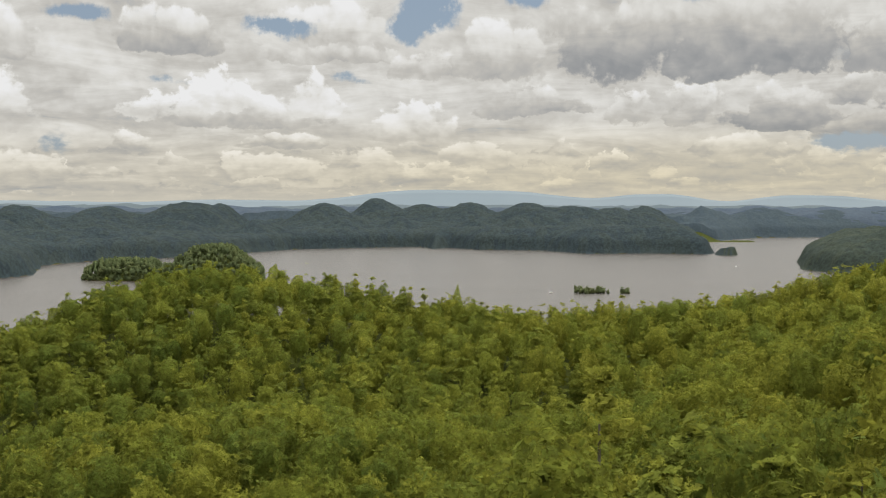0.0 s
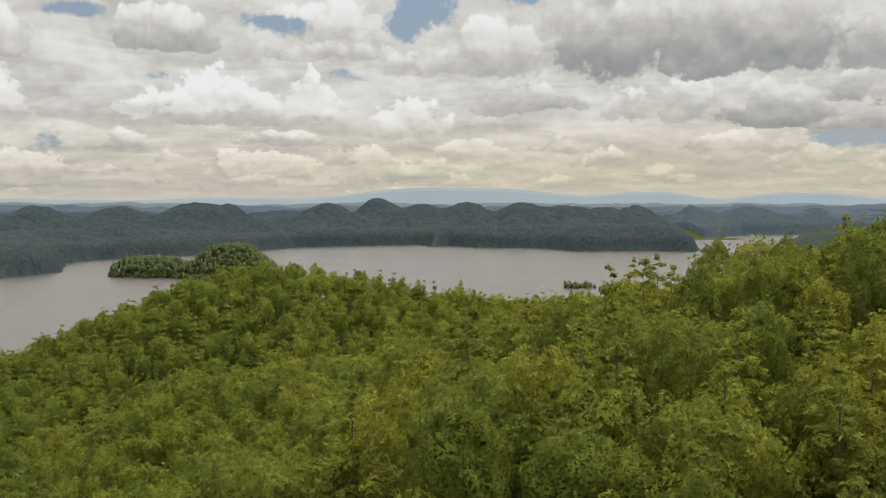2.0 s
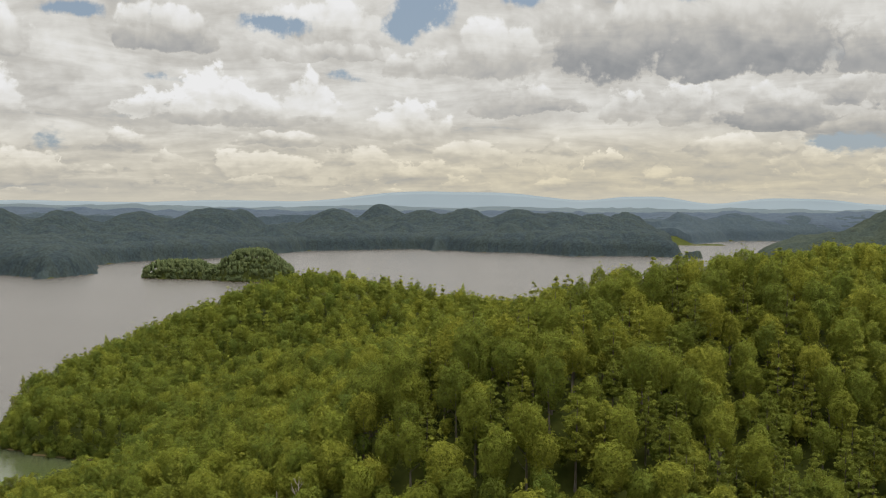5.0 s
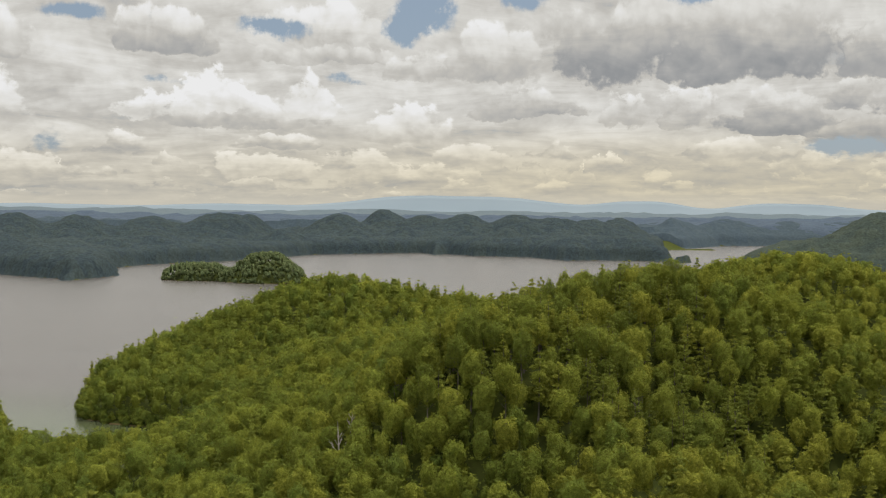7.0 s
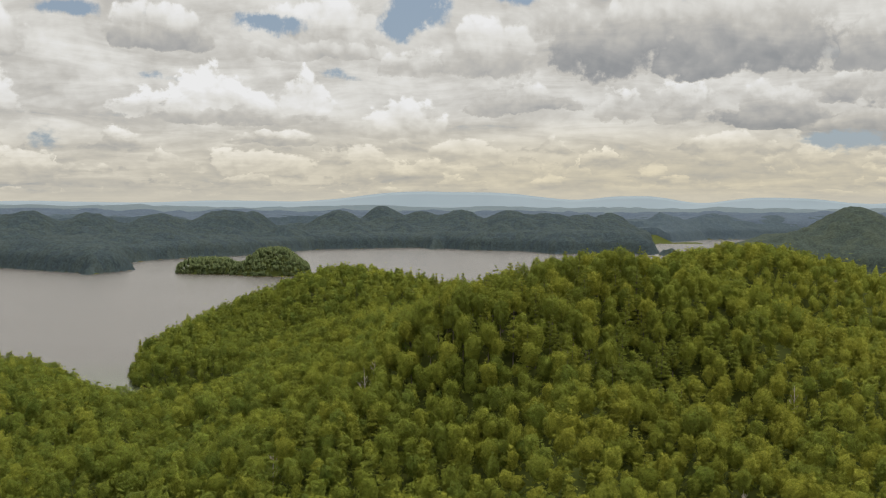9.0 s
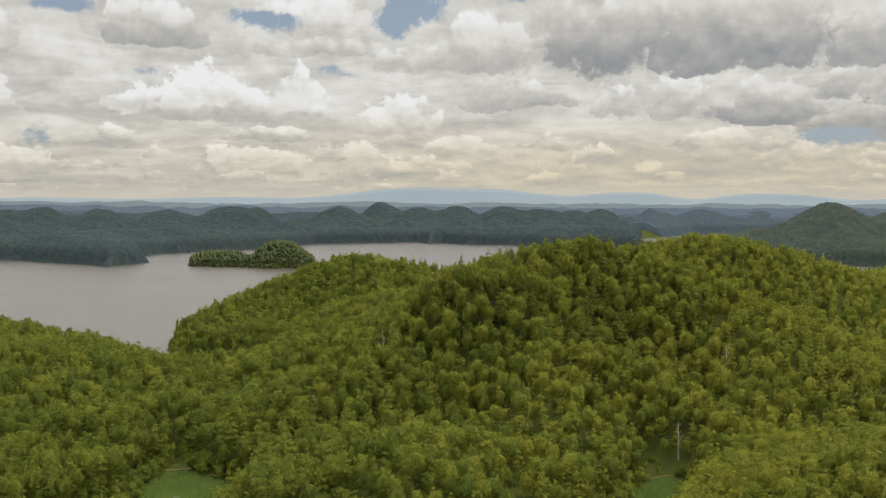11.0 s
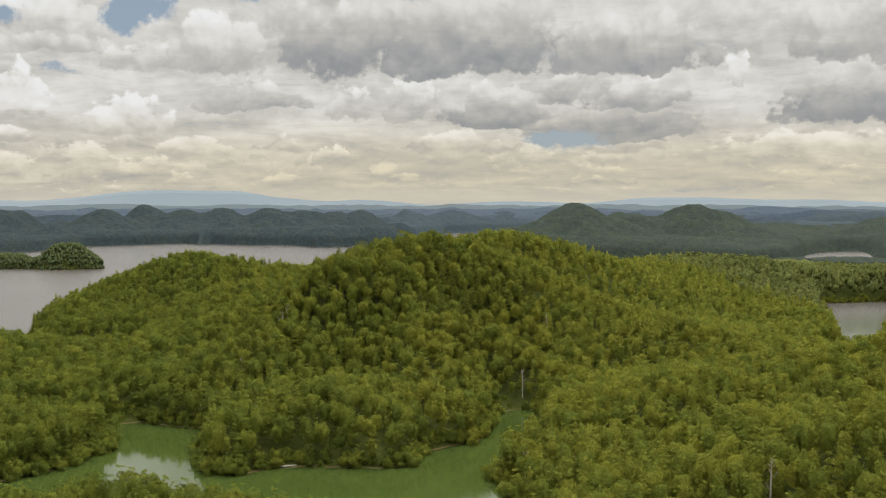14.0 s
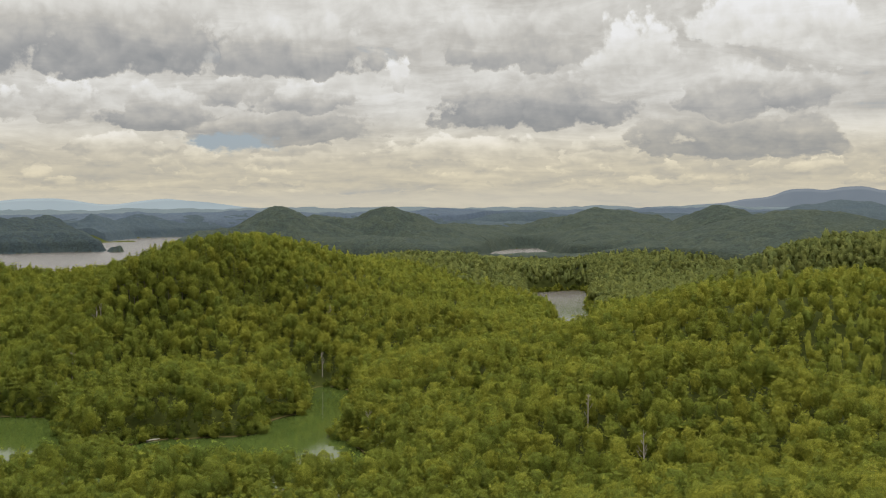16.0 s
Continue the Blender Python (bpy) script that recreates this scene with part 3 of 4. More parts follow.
def boughs(rng, centres, radii, core, level=1, jitter=0.17):
    """Leafy lumps: uneven balls whose light rolls round the whole crown as well as round each lump."""
    v, f = BALLS[level]
    parts = []
    for c, r in zip(centres, radii):
        turn = np.linalg.qr(rng.normal(0, 1, (3, 3)))[0]
        w0 = v @ turn
        p = w0 * (1 + rng.normal(0, jitter, len(v)))[:, None] * r + c
        n = w0 + rng.normal(0, 0.42, w0.shape) + (0, 0, 0.35) + 0.8 * (p - core) / (np.linalg.norm(p - core, axis=1)[:, None] + 1e-6)
        parts.append((p, n / np.linalg.norm(n, axis=1)[:, None], f if np.linalg.det(turn) > 0 else f[:, ::-1]))
    return parts


def broadleaf_crown(rng, level, lobes, sprays, size):
    """Broad uneven crown that bulges in rounded leafy lobes, ragged with single sprays, its top about 20 steps up."""
    centre = np.array((0, 0, 13.2))
    wide, up, down = rng.uniform(3.9, 5.1) * rng.uniform(0.85, 1.15, 2), rng.uniform(4.8, 6.6), rng.uniform(9.0, 11.5)
    u = np.clip(np.linspace(0.95, -0.62, lobes) + rng.uniform(-0.16, 0.16, lobes), -0.75, 1)
    turn = np.arange(lobes) * 2.399 + rng.uniform(-0.5, 0.5, lobes) + rng.uniform(0, 6)
    heads = np.stack([np.sqrt(1 - u * u) * np.cos(turn), np.sqrt(1 - u * u) * np.sin(turn), u], 1)
    swell = rng.uniform(0.55, 1.2, lobes)
    tight = 4.0 + 0.45 * lobes

    def skin(d):
        bulge = np.exp(-(1 - d @ heads.T) * tight) * swell
        own = heads[np.argmax(bulge, 1)]
        r = 0.58 + 0.47 * np.max(bulge, 1)
        stretch = np.where(d[:, 2:] > 0, (wide[0], wide[1], up), (wide[0], wide[1], down))
        n = d + 1.6 * (d - own) + (0, 0, 0.3)
        return centre + d * r[:, None] * stretch, n / np.linalg.norm(n, axis=1)[:, None]

    v, f = BALLS[level]
    v = v @ np.linalg.qr(rng.normal(0, 1, (3, 3)))[0]
    p, n = skin(v)
    p = p + rng.normal(0, 0.2, p.shape)
    n = n + rng.normal(0, 0.25, n.shape)
    parts = [((p - centre) * 0.88 + centre, n / np.linalg.norm(n, axis=1)[:, None], f)]
    d = rng.normal(0, 1, (sprays * 2, 3))
    d /= np.linalg.norm(d, axis=1)[:, None]
    d = d[d[:, 2] > -0.7][:sprays]
    p, n = skin(d)
    p = centre + (p - centre) * rng.uniform(0.86, 1.10, len(d))[:, None]
    parts.append(leaf_quads(rng, p, n, size, 0.6))
    return join(parts)


def pine_crown(rng, tiers, arms, sprays, size):
    """White pine: flat pads of needles in tiers with gaps of shade between them."""
    cs, rs = [], []
    for k in range(tiers):
        s = k / max(tiers - 1, 1)
        z = 6.5 + 12.6 * s
        reach = 3.9 * (1 - s) ** 0.7 * rng.uniform(0.8, 1.12) + 0.5
        n = max(1, round(arms * (1 - 0.6 * s)))
        for a in range(n):
            ang = a * 2 * math.pi / n + k * 1.3 + rng.uniform(-0.3, 0.3)
            long = reach * rng.uniform(0.5, 0.72) if n > 1 else 0
            cs.append((math.cos(ang) * long, math.sin(ang) * long, z + rng.normal(0, 0.3)))
            pad = reach * rng.uniform(0.5, 0.66) if n > 1 else reach * 1.0
            rs.append((pad, pad, min(1.0, pad * 0.65) * (1 if n > 1 else 13.2 / tiers / 1.2)))
    core = np.array((0, 0, 11.0))
    parts = boughs(rng, np.array(cs), np.array(rs) * ((0.66, 0.66, 0.8) if sprays else 1.0), core, 1, 0.25)
    if sprays:
        which = rng.integers(0, len(cs), sprays)
        ang = rng.uniform(0, 6.28, sprays)
        c, r = np.array(cs)[which], np.array(rs)[which]
        edge = rng.uniform(0.35, 1.3, sprays)
        p = c + np.stack([np.cos(ang) * r[:, 0] * edge, np.sin(ang) * r[:, 0] * edge, rng.uniform(-0.15, 0.7, sprays) * (1.25 - edge)], 1)
        parts.append(leaf_quads(rng, p, np.stack([np.cos(ang) * 0.4, np.sin(ang) * 0.4, np.ones(sprays)], 1), size, 0.42, 1.7))
    return join(parts)


def stem(points, sides=6):
    """A tapered limb through points of x, y, z, radius."""
    v, n, f = [], [], []
    for x, y, z, r in points:
        for s in range(sides):
            c, d = math.cos(6.2832 * s / sides), math.sin(6.2832 * s / sides)
            v.append((x + r * c, y + r * d, z)), n.append((c, d, 0))
    for k in range(len(points) - 1):
        for s in range(sides):
            a, b = k * sides + s, k * sides + (s + 1) % sides
            f.append((a, b, b + sides, a + sides))
    return np.array(v), np.array(n), np.array(f)


def trunk_geometry(rng, height, limbs, radius=0.3):
    lean = rng.normal(0, 0.25, 2)
    parts = [stem([(0, 0, -1.0, radius * 1.5), (0, 0, 0.8, radius), (lean[0] * 0.5, lean[1] * 0.5, height * 0.5, radius * 0.7), (lean[0], lean[1], height, 0.05)], 5)]
    for k in range(limbs):
        a, z = rng.uniform(0, 6.28), height * rng.uniform(0.35, 0.75)
        n = rng.uniform(1.8, 3.2)
        parts.append(stem([(0, 0, z, 0.11), (math.cos(a) * n * 0.5, math.sin(a) * n * 0.5, z + n * 0.5, 0.08), (math.cos(a) * n, math.sin(a) * n, z + n * 1.2, 0.03)], 4))
    return join(parts)


def part(name, mesh, parent, label=""):
    ob = new(name, mesh)
    ob.parent = parent
    return tagged(ob, label)


rng = np.random.default_rng(7)


def tree_model(name, crown, trunk, mat, label, category, group):
    """An Empty at the foot with a trunk and a crown under it."""
    root = tagged(new(name), label, category, group)
    v, n, t, q = trunk
    part("trunk", mesh_of("trunk", v, [t, q], [BARK], smooth=True), root)
    v, n, t, q = crown
    part("crown", mesh_of("crown", v, [t, q], [mat], tint=np.zeros(len(t) + len(q)), normals=n), root)
    return root


def scatter(x0, x1, y0, y1, gap, seed, low=1.2):
    """Jittered places on dry land with at least the given ground height."""
    r = np.random.default_rng(seed)
    gx, gy = np.meshgrid(np.arange(x0, x1, gap), np.arange(y0, y1, gap * 0.92))
    gx = gx + (np.arange(gx.shape[0]) % 2)[:, None] * gap * 0.5
    px = gx.ravel() + r.uniform(-0.4, 0.4, gx.size) * gap
    py = gy.ravel() + r.uniform(-0.4, 0.4, gx.size) * gap
    pz = land_height(px, py)
    return np.stack([px, py, pz], 1)[pz > low]


def within(p, box):
    return (p[:, 0] > box[0]) & (p[:, 0] < box[1]) & (p[:, 1] > box[2]) & (p[:, 1] < box[3])


def pine_share(x, y):
    """Pines stand in groups."""
    return np.clip(0.13 + 0.8 * value_noise(x, y, 110, 3, 21), 0.02, 0.55)


def forest(label, models, places, seed, mats, scale=(0.66, 1.14)):
    """Many trees joined to one sheet of woods; models: lists of crowns, one list a material."""
    r = np.random.default_rng(seed)
    kind = (r.random(len(places)) < pine_share(places[:, 0], places[:, 1])).astype(int) if len(models) > 1 else np.zeros(len(places), int)
    V, N, T, Q, TI, QI, TT, QT, base = [], [], [], [], [], [], [], [], 0
    for k, group in enumerate(models):
        pick = r.integers(0, len(group), len(places))
        for g_index, (v, nn, t, q) in enumerate(group):
            p = places[(kind == k) & (pick == g_index)]
            n = len(p)
            if not n:
                continue
            a, s = r.uniform(0, 6.2832, n), r.uniform(*scale, n)
            wide = s * r.uniform(0.9, 1.2, n)
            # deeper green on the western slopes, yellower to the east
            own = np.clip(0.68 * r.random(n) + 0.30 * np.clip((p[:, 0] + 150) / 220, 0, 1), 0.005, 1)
            ca, sa = np.cos(a)[:, None], np.sin(a)[:, None]
            x = (v[:, 0] * ca - v[:, 1] * sa) * wide[:, None] + p[:, 0:1]
            y = (v[:, 0] * sa + v[:, 1] * ca) * wide[:, None] + p[:, 1:2]
            z = v[:, 2] * s[:, None] + p[:, 2:3] - 0.3
            V.append(np.stack([x, y, z], -1).reshape(-1, 3))
            N.append(np.stack([nn[:, 0] * ca - nn[:, 1] * sa, nn[:, 0] * sa + nn[:, 1] * ca, np.broadcast_to(nn[:, 2], x.shape)], -1).reshape(-1, 3))
            off = (base + np.arange(n) * len(v))[:, None, None]
            if len(t):
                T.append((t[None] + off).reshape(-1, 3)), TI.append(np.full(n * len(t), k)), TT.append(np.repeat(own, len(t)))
            if len(q):
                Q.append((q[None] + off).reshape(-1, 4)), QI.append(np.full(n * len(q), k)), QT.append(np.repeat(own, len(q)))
            base += n * len(v)
    faces = [np.concatenate(f) for f in (T, Q) if f]
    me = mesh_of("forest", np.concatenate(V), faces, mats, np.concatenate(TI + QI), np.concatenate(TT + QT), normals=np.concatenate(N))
    return tagged(new("forest", me), label, "forest", kind="stuff")


BROAD_NEAR = [broadleaf_crown(rng, 3, 17, 620, 0.58) for k in range(8)]
PINE_NEAR = [pine_crown(rng, 10, 4, 560, 0.50) for k in range(5)]
BROAD_SLOPE = [broadleaf_crown(rng, 2, 13, 150, 1.02) for k in range(10)]
PINE_SLOPE = [pine_crown(rng, 8, 2, 130, 0.90) for k in range(5)]
BROAD_MID = [broadleaf_crown(rng, 1, 11, 52, 1.55) for k in range(10)]
PINE_MID = [pine_crown(rng, 6, 1, 36, 1.3) for k in range(5)]
BROAD_BACK = [broadleaf_crown(rng, 1, 6, 18, 2.5) for k in range(8)]
PINE_BACK = [join(boughs(rng, np.array([(0, 0, 12.5)]), np.array([(2.2, 2.2, 7.0)]), np.array((0, 0, 9.0)), 1, 0.2)
                  + [leaf_quads(rng, rng.normal(0, 1, (11, 3)) * (1.7, 1.7, 3.2) + (0, 0, 13), np.tile((0, 0, 1.0), (11, 1)), 2.5, 0.5)]) for k in range(4)]


def bush(rng):
    c = np.stack([rng.uniform(-1.6, 1.6, 3), rng.uniform(-1.6, 1.6, 3), np.array((1.2, 2.4, 4.4))], 1)
    d = rng.normal(0, 1, (16, 3))
    d /= np.linalg.norm(d, axis=1)[:, None]
    d[:, 2] = np.abs(d[:, 2])
    return join(boughs(rng, c, np.array([(2.4, 2.4, 2.0)] * 2 + [(1.4, 1.4, 1.6)]), np.array((0, 0, 1.0)), 1, 0.25)
                + [leaf_quads(rng, c[rng.integers(0, 3, 16)] + d * (2.3, 2.3, 2.0), d, 1.7, 0.5)])


BUSHES = [bush(rng) for k in range(6)]

# trees of their own on the crest that the flight passes closest
CREST, SLOPE, HILLS, END = (-30, 92, -50, 95), (-110, 140, -100, 300), (-260, 300, -380, 465), (-190, 250, -710, -380)
places = scatter(-260, 300, -720, 600, 7.0, 11)
crest_places = places[within(places, CREST)]
broad = [tree_model("broadleaf_tree", c, trunk_geometry(rng, 12, 3), LEAF, "tall broadleaf tree with a domed yellow-green crown in dense forest", "tree", "trees on the crest") for c in BROAD_NEAR]
pines = [tree_model("pine_tree", c, trunk_geometry(rng, 17, 0, 0.28), NEEDLE, "tall white pine with flat tiers of yellow-green needles", "pine tree", "pines on the crest") for c in PINE_NEAR]
used = set()
for x, y, z in crest_places:
    is_pine = rng.random() < pine_share(np.array([x]), np.array([y]))[0] + 0.3
    model = pines[int(rng.integers(0, len(pines)))] if is_pine else broad[int(rng.integers(0, len(broad)))]
    s = rng.uniform(0.66, 1.12)
    m = pose(x * UNIT, y * UNIT, (z - 0.3) * UNIT, rz=rng.uniform(0, 360)) @ Matrix.Diagonal((s, s, s * rng.uniform(0.92, 1.08), 1))
    if model.name in used:
        copy_thing(model, pose(0, 0, 0)).matrix_basis = m
    else:
        used.add(model.name)
        model.matrix_basis = m

young = scatter(-110, 140, -100, 300, 6.7, 23)
forest("young broadleaf trees filling the gaps between the tall ones", [BROAD_MID], young, 9, [LEAF], (0.42, 0.68))
forest("dense mixed forest of yellow-green broadleaf trees and pines", [BROAD_SLOPE, PINE_SLOPE], places[within(places, SLOPE) & ~within(places, CREST)], 2, [LEAF, NEEDLE])
forest("dense mixed forest of broadleaf trees and pines on the hill", [BROAD_MID, PINE_MID], places[(within(places, HILLS) | within(places, END)) & ~within(places, SLOPE)], 3, [LEAF, NEEDLE])
ring = scatter(-500, 520, -790, 760, 9.6, 12)
bank = scatter(-300, 800, -460, 680, 4.6, 13, -0.7)
bank = bank[bank[:, 2] < 3.2]
forest("leafy bushes and young trees overhanging the lake's edge", [BUSHES], bank, 5, [LEAF], (0.7, 1.5))
forest("unbroken green woods on the slopes round the lake", [BROAD_BACK, PINE_BACK], ring[~within(ring, HILLS) & ~within(ring, END)], 4, [LEAF, NEEDLE], (0.9, 1.25))
pond_side = scatter(505, 872, -160, 770, 9.0, 18)
forest("green woods standing round the pond", [BROAD_BACK, PINE_BACK], pond_side, 8, [HAZED_HILL_LEAF, HAZED_HILL_LEAF], (0.95, 1.25))


# woods on the islands and beyond the lake
isles = scatter(-640, 260, 1250, 1640, 6.5, 15, 0.1)
isles = isles[within(isles, (-480, 260, 1250, 1640))]
forest("low green trees on two wooded lake islands", [BROAD_MID, PINE_BACK], isles[isles[:, 0] < 0], 6, [ISLE_LEAF, ISLE_LEAF], (0.6, 0.95))
fringe = scatter(-480, 260, 1250, 1640, 5.0, 14, 0.03)
forest("bushes fringing the lake islands and covering two flat islets", [BUSHES], fringe[fringe[:, 2] < 3.0], 10, [ISLE_LEAF], (0.7, 1.4))


def treetops(x, y, size, seed):
    """Domed crowns side by side, 0 to 1, and a tint of its own for each."""
    u, v = x / size, y / size
    best, own = np.zeros(x.shape), np.zeros(x.shape)
    for dx in (-1, 0, 1):
        for dy in (-1, 0, 1):
            i, j = np.floor(u) + dx, np.floor(v) + dy
            ox, oy, tall = lattice(i, j, seed), lattice(i, j, seed + 1), lattice(i, j, seed + 2)
            d2 = (u - i - 0.15 - 0.7 * ox) ** 2 + (v - j - 0.15 - 0.7 * oy) ** 2
            dome = (0.55 + 0.45 * tall) * np.sqrt(np.clip(1 - d2 / 0.8, 0, 1))
            own = np.where(dome > best, tall, own)
            best = np.maximum(best, dome)
    return best, own


def canopy(label, mat, xs, ys, tall=19.0, crown=15.0, lump=9.0, bare=()):
    """Far woods as one rolling sheet of domed treetops that drops to the shore at its edge."""
    def top(x, y):
        h = land_height(x, y)
        grown = np.clip((h - 0.2) / 7.0, 0, 1) ** 0.6
        isle = (x > -490) & (x < -195) & (y < 1650)
        rim = (x <= xs[0]) | (x >= xs[-1]) | (y <= ys[0]) | (y >= ys[-1])
        for ring in bare:
            rim = rim | (inside_distance(x, y, ring) > -5)
        return np.where((h > 0.2) & ~isle & ~rim, h + grown * (tall + lump * (treetops(x, y, crown, 41)[0] - 0.6) + 5 * value_noise(x, y, 60, 2, 42)), -3.0)
    me = grid_mesh("forest", xs, ys, top, mat)
    cx, cy = np.meshgrid((xs[:-1] + xs[1:]) / 2, (ys[:-1] + ys[1:]) / 2)
    me.attributes.new("tint", "FLOAT", "FACE").data.foreach_set("value", treetops(cx.ravel(), cy.ravel(), crown, 41)[1].astype(np.float32))
    return tagged(new("forest", me), label, "forest", kind="stuff")


# leaf colours of these sheets carry the haze of the air before them
canopy("woods on the hills across the lake, tinted dark blue-green for haze", HAZED_FAR_LEAF, steps((-1500, 640, 8)), steps((1420, 3070, 8)), bare=(EAST_LAND,))
canopy("green woods on the far slopes round the pond", HAZED_HILL_LEAF, steps((500, 870, 6)), steps((760, 1010, 5)), 17, 12, 12)
canopy("dark green woods on the hills of the eastern shore, tinted for haze", HAZED_EAST_LEAF, steps((530, 1324, 7)), steps((1100, 2720, 8)), bare=(FAR_SHORE,))
canopy("woods on the ridges behind the lake, tinted blue-green for haze", HAZED_RIDGE_LEAF, steps((-1700, 1000, 14), (1000, 2260, 24)), steps((3050, 3620, 12)))
canopy("wooded hills on the lake's eastern shore", HAZED_EAST_LEAF, steps((1310, 2240, 13)), steps((1100, 2730, 13)))
canopy("wooded hills east of the coves", HAZED_EAST_LEAF, steps((862, 2000, 12)), steps((-620, 1156, 12)))
canopy("rolling woods beyond the hills, tinted blue for haze", HAZE_LEAF, steps((-4500, -1700, 90), (-1700, 2200, 40), (2200, 5000, 90)), steps((3400, 5200, 36)), 19, 80, 20)
canopy("woods towards the horizon, tinted pale for haze", HAZED_HORIZON_LEAF, steps((-4500, 6800, 100)), steps((5000, 9000, 80)), 19, 120, 26)
canopy("rolling woods far to the east, tinted blue for haze", HAZED_RIDGE_LEAF, steps((1980, 4200, 40)), steps((600, 3440, 40)), 19, 80, 18)

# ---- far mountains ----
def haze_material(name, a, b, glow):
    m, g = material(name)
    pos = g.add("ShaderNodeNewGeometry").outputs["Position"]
    # air haze put into the ridge colour, which also glows as scattered light
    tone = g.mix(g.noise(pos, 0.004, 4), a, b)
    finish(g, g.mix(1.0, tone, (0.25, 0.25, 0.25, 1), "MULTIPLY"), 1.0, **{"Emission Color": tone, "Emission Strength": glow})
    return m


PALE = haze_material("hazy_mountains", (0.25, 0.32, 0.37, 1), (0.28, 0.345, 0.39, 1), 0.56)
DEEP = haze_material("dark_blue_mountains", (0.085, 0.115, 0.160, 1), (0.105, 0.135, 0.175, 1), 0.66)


def mountain_range(mat, a0, a1, radius, profile, label):
    """A long ridge seen from far away, with a sloping front."""
    n = 200
    rows = []
    for k in range(n + 1):
        a = radians(a0 + (a1 - a0) * k / n)
        top = profile(math.degrees(a))
        for depth, lift in ((-420, 0.0), (-200, 0.45), (-60, 0.85), (0, 1.0), (90, 0.0)):
            wave = 60 * float(value_noise(np.array([k * 11.0]), np.array([depth * 1.0]), 60, 2, 31)[0])
            rows.append(((radius + depth + wave) * math.sin(a), -400 + (radius + depth + wave) * math.cos(a), 20 + (top - 20) * lift))
    k = np.arange((n + 1) * 5).reshape(n + 1, 5)
    quads = np.stack([k[:-1, :-1], k[1:, :-1], k[1:, 1:], k[:-1, 1:]], -1).reshape(-1, 4)
    return tagged(new("mountain_range", mesh_of("mountain_range", np.array(rows), quads, [mat], smooth=True)), label, "mountains")


def bumps(a, rows):
    return sum(h * math.exp(-abs((a - c) / wdt) ** 3) for c, h, wdt in rows)


def rough(a, seed):
    return 14 * float(value_noise(np.array([a * 10]), np.array([0.0]), 22, 4, seed)[0])


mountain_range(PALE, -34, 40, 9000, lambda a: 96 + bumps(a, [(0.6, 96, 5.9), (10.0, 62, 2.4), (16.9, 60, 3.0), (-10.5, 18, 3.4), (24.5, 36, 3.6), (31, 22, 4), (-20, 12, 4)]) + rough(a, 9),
               "mountain ridges on the horizon, tinted pale blue for haze")
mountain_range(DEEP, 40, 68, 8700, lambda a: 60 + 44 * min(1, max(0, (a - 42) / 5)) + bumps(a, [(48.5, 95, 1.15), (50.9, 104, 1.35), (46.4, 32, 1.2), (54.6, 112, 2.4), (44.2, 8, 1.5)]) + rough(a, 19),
               "mountains rising behind the eastern hills, tinted dark blue for haze")

# ---- small things ----


def solid(bm_make, mat, name):
    bm = bmesh.new()
    bm_make(bm)
    for v in bm.verts:
        v.co *= UNIT
    me = bpy.data.meshes.new(name)
    bm.to_mesh(me)
    bm.free()
    me.materials.append(mat)
    return me


def box(bm, x0, x1, y0, y1, z0, z1, bevel=0.0):
    made = bmesh.ops.create_cube(bm, size=1)["verts"]
    for v in made:
        v.co = Vector(((x0 + x1) / 2 + v.co.x * (x1 - x0), (y0 + y1) / 2 + v.co.y * (y1 - y0), (z0 + z1) / 2 + v.co.z * (z1 - z0)))
    if bevel:
        bmesh.ops.bevel(bm, geom=list({e for v in made for e in v.link_edges}), offset=bevel, segments=1, affect="EDGES")


def plain(name, a, b, rough, scale=6.0):
    m, n = material(name)
    at = n.add("ShaderNodeTexCoord").outputs["Object"]
    grain = n.noise(at, scale, 4)
    finish(n, n.mix(grain, a, b), rough, grain, 0.2, 0.02)
    return m


PAINT = plain("white_boat_paint", (0.62, 0.62, 0.60, 1), (0.74, 0.73, 0.70, 1), 0.4)
PLANK = plain("weathered_planks", (0.34, 0.31, 0.28, 1), (0.52, 0.47, 0.43, 1), 0.85, 9.0)
FLOAT = plain("black_floats", (0.02, 0.02, 0.022, 1), (0.05, 0.05, 0.05, 1), 0.5)
CANVAS = plain("grey_awning", (0.20, 0.22, 0.25, 1), (0.28, 0.30, 0.32, 1), 0.8)


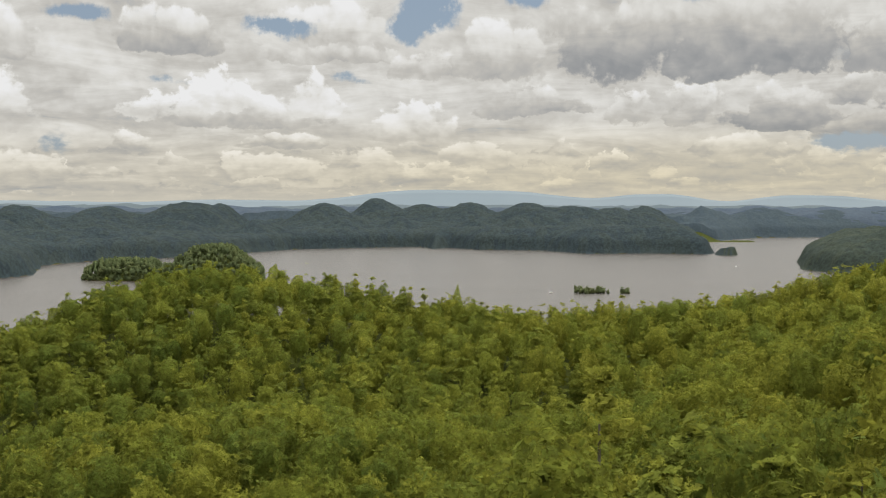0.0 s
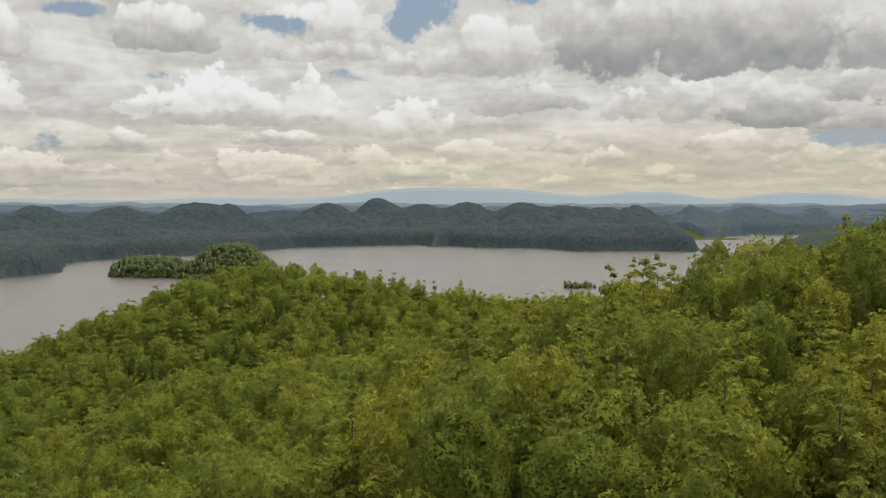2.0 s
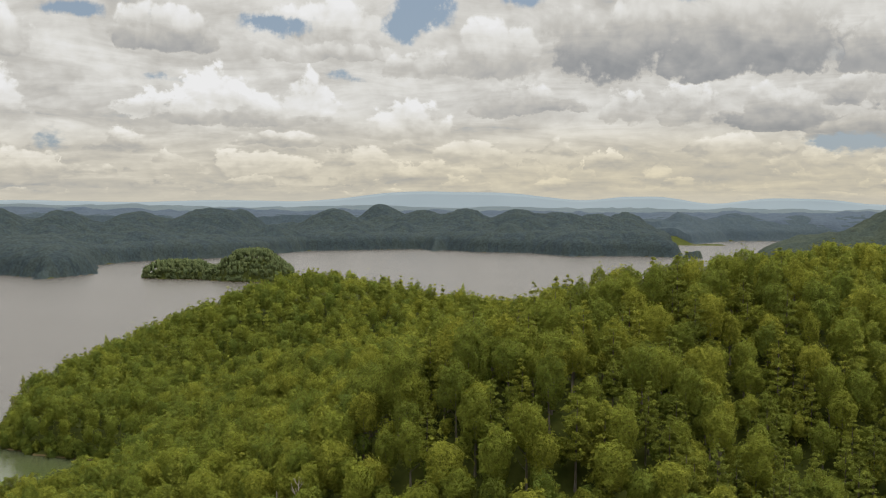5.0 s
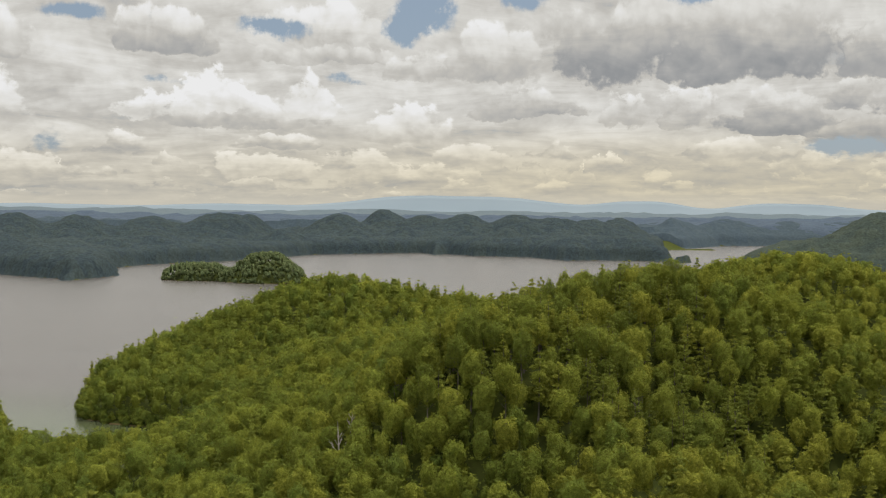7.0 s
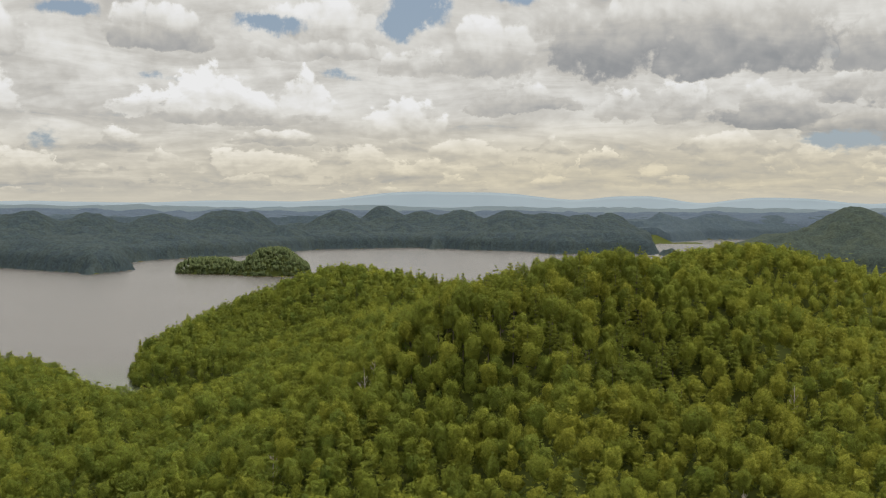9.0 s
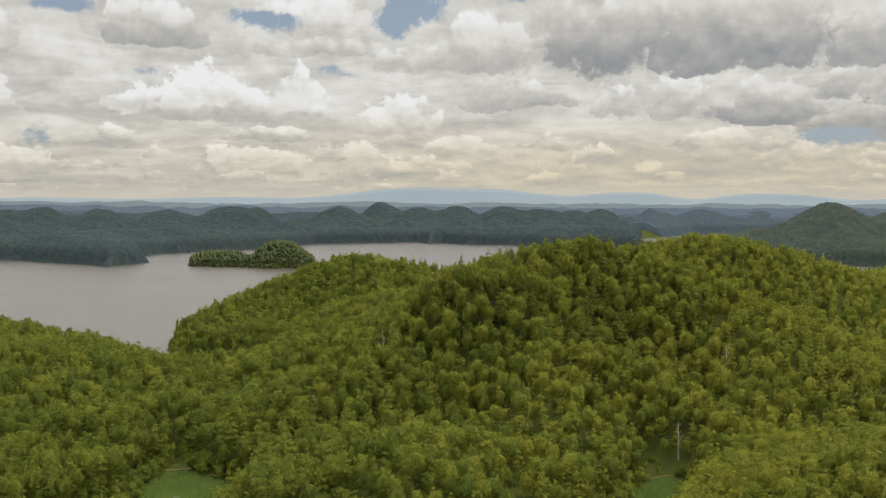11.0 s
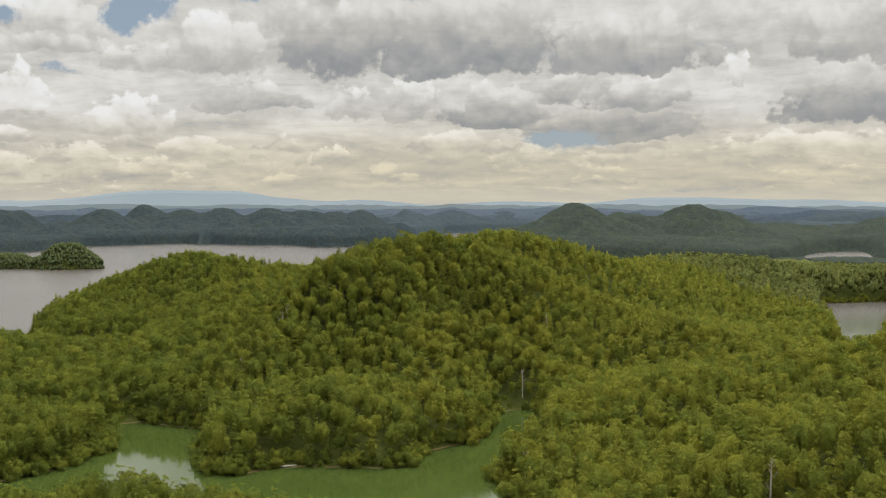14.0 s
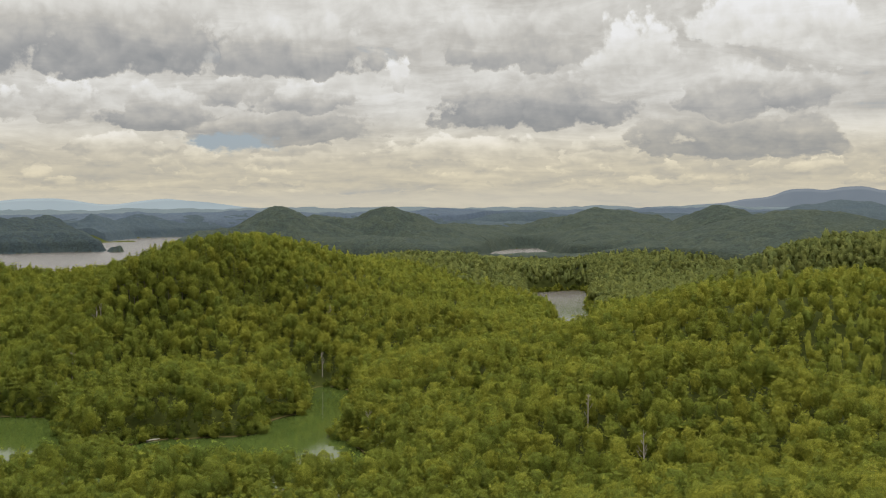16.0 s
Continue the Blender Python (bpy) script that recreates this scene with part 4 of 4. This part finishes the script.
def boat(x, y, turn, s):
    """A small open motor boat with an awning on poles."""
    root = tagged(new("motor_boat"), "small white motor boat drifting on the open lake", "boat")

    def hull(bm):
        rows = []
        for k, (u, half, keel) in enumerate(((-3.0, 0.95, -0.3), (-1.0, 1.15, -0.45), (1.2, 1.0, -0.4), (2.6, 0.5, -0.1), (3.4, 0.05, 0.35))):
            rows.append([bm.verts.new((u, side * half * wdt, z)) for side, wdt, z in ((-1, 1, 0.75 + 0.08 * k), (-1, 0.8, 0.05), (0, 0, keel), (1, 0.8, 0.05), (1, 1, 0.75 + 0.08 * k))])
        for r, q in zip(rows, rows[1:]):
            for k in range(4):
                bm.faces.new((r[k], q[k], q[k + 1], r[k + 1]))
            bm.faces.new((r[4], q[4], q[0], r[0]))
        bm.faces.new(rows[0])
        bmesh.ops.recalc_face_normals(bm, faces=bm.faces)
    part("hull", solid(hull, PAINT, "hull"), root)
    part("cabin", solid(lambda bm: box(bm, -0.6, 1.0, -0.6, 0.6, 0.8, 1.9, 0.12), PAINT, "cabin"), root)
    part("awning", solid(lambda bm: box(bm, -2.2, 1.2, -0.9, 0.9, 2.9, 3.02, 0.04), CANVAS, "awning"), root)
    for px, py in ((-2.0, -0.8), (-2.0, 0.8), (1.0, -0.8), (1.0, 0.8)):
        part("pole", solid(lambda bm: box(bm, px - 0.05, px + 0.05, py - 0.05, py + 0.05, 0.7, 2.9), CANVAS, "pole"), root)
    part("outboard_motor", solid(lambda bm: box(bm, -3.4, -3.0, -0.25, 0.25, -0.2, 1.3, 0.08), FLOAT, "outboard_motor"), root)
    root.matrix_basis = pose(x * UNIT, y * UNIT, 0.02, rz=turn) @ Matrix.Scale(s, 4)
    return root


boat(119, 1273, 20, 0.9)
boat(455, 1790, 75, 0.9)


def swimming_dock(x, y, turn):
    """A weathered floating dock tied up at the point of the cove."""
    root = tagged(new("floating_dock"), "weathered grey wooden dock floating at the cove's bank", "dock")
    for k in range(14):
        part("plank", solid(lambda bm: box(bm, -4.2 + k * 0.6, -3.68 + k * 0.6, -1.3, 1.3, 0.62, 0.74, 0.02), PLANK, "plank"), root)
    for side in (-1.1, 1.1):
        part("beam", solid(lambda bm: box(bm, -4.2, 4.2, side - 0.12, side + 0.12, 0.38, 0.60), PLANK, "beam"), root)
    for px in (-3.2, 0, 3.2):
        part("float", solid(lambda bm: box(bm, px - 0.7, px + 0.7, -1.15, 1.15, -0.15, 0.36, 0.15), FLOAT, "float"), root)
    for px, py in ((-4.1, 1.35), (4.1, 1.35)):
        part("post", solid(lambda bm: box(bm, px - 0.12, px + 0.12, py - 0.12, py + 0.12, -1.5, 1.9, 0.03), PLANK, "post"), root)
    root.matrix_basis = pose(x * UNIT, y * UNIT, 0, rz=turn)
    return root


swimming_dock(-62, -245, 12)


def bare_tree(x, y, height, seed):
    """A dead standing tree: pale trunk, crooked limbs and twigs."""
    r = np.random.default_rng(seed)
    root = tagged(new("bare_tree"), "dead bare tree with a pale grey trunk and crooked limbs", "tree", "dead trees")
    lean = r.normal(0, 0.6, 2)
    v, n, f = stem([(0, 0, -1, 0.42), (lean[0] * 0.2, lean[1] * 0.2, height * 0.35, 0.32), (lean[0] * 0.6, lean[1] * 0.6, height * 0.7, 0.2), (lean[0], lean[1], height, 0.05)], 7)
    part("trunk", mesh_of("trunk", v, [f], [DEAD_BARK], smooth=True), root)
    for k in range(9):
        s = r.uniform(0.45, 0.95)
        a, long, z = r.uniform(0, 6.28), r.uniform(1.8, 4.2) * (1.25 - s), height * s
        bx, by = lean * max(0, s - 0.15)
        ex, ey = math.cos(a), math.sin(a)
        pieces = [stem([(bx, by, z, 0.15), (bx + ex * long * 0.5, by + ey * long * 0.5, z + long * 0.55, 0.10), (bx + ex * long, by + ey * long, z + long * 1.3, 0.03)], 5)]
        for q in range(3):
            d, b = r.uniform(0.4, 0.9), a + r.uniform(-1.2, 1.2)
            tx, ty, tz = bx + ex * long * d, by + ey * long * d, z + long * (0.5 if d < 0.6 else 1.0)
            pieces.append(stem([(tx, ty, tz, 0.06), (tx + math.cos(b) * 0.7, ty + math.sin(b) * 0.7, tz + 1.0, 0.02)], 4))
        v, n, t, q = join(pieces)
        part("limb", mesh_of("limb", v, [t, q], [DEAD_BARK], smooth=True), root)
    z = float(land_height(np.array([x]), np.array([y]))[0])
    root.matrix_basis = pose(x * UNIT, y * UNIT, z * UNIT, rz=r.uniform(0, 360))
    return root


for k, (x, y, height) in enumerate(((-44, -48, 19), (-41, -45, 18), (-75, -108, 20), (-91, -134, 16), (65, -512, 23), (75, -461, 21), (141, -38, 22), (98, -118, 19), (36, -316, 15))):
    bare_tree(x, y, height, 60 + k)
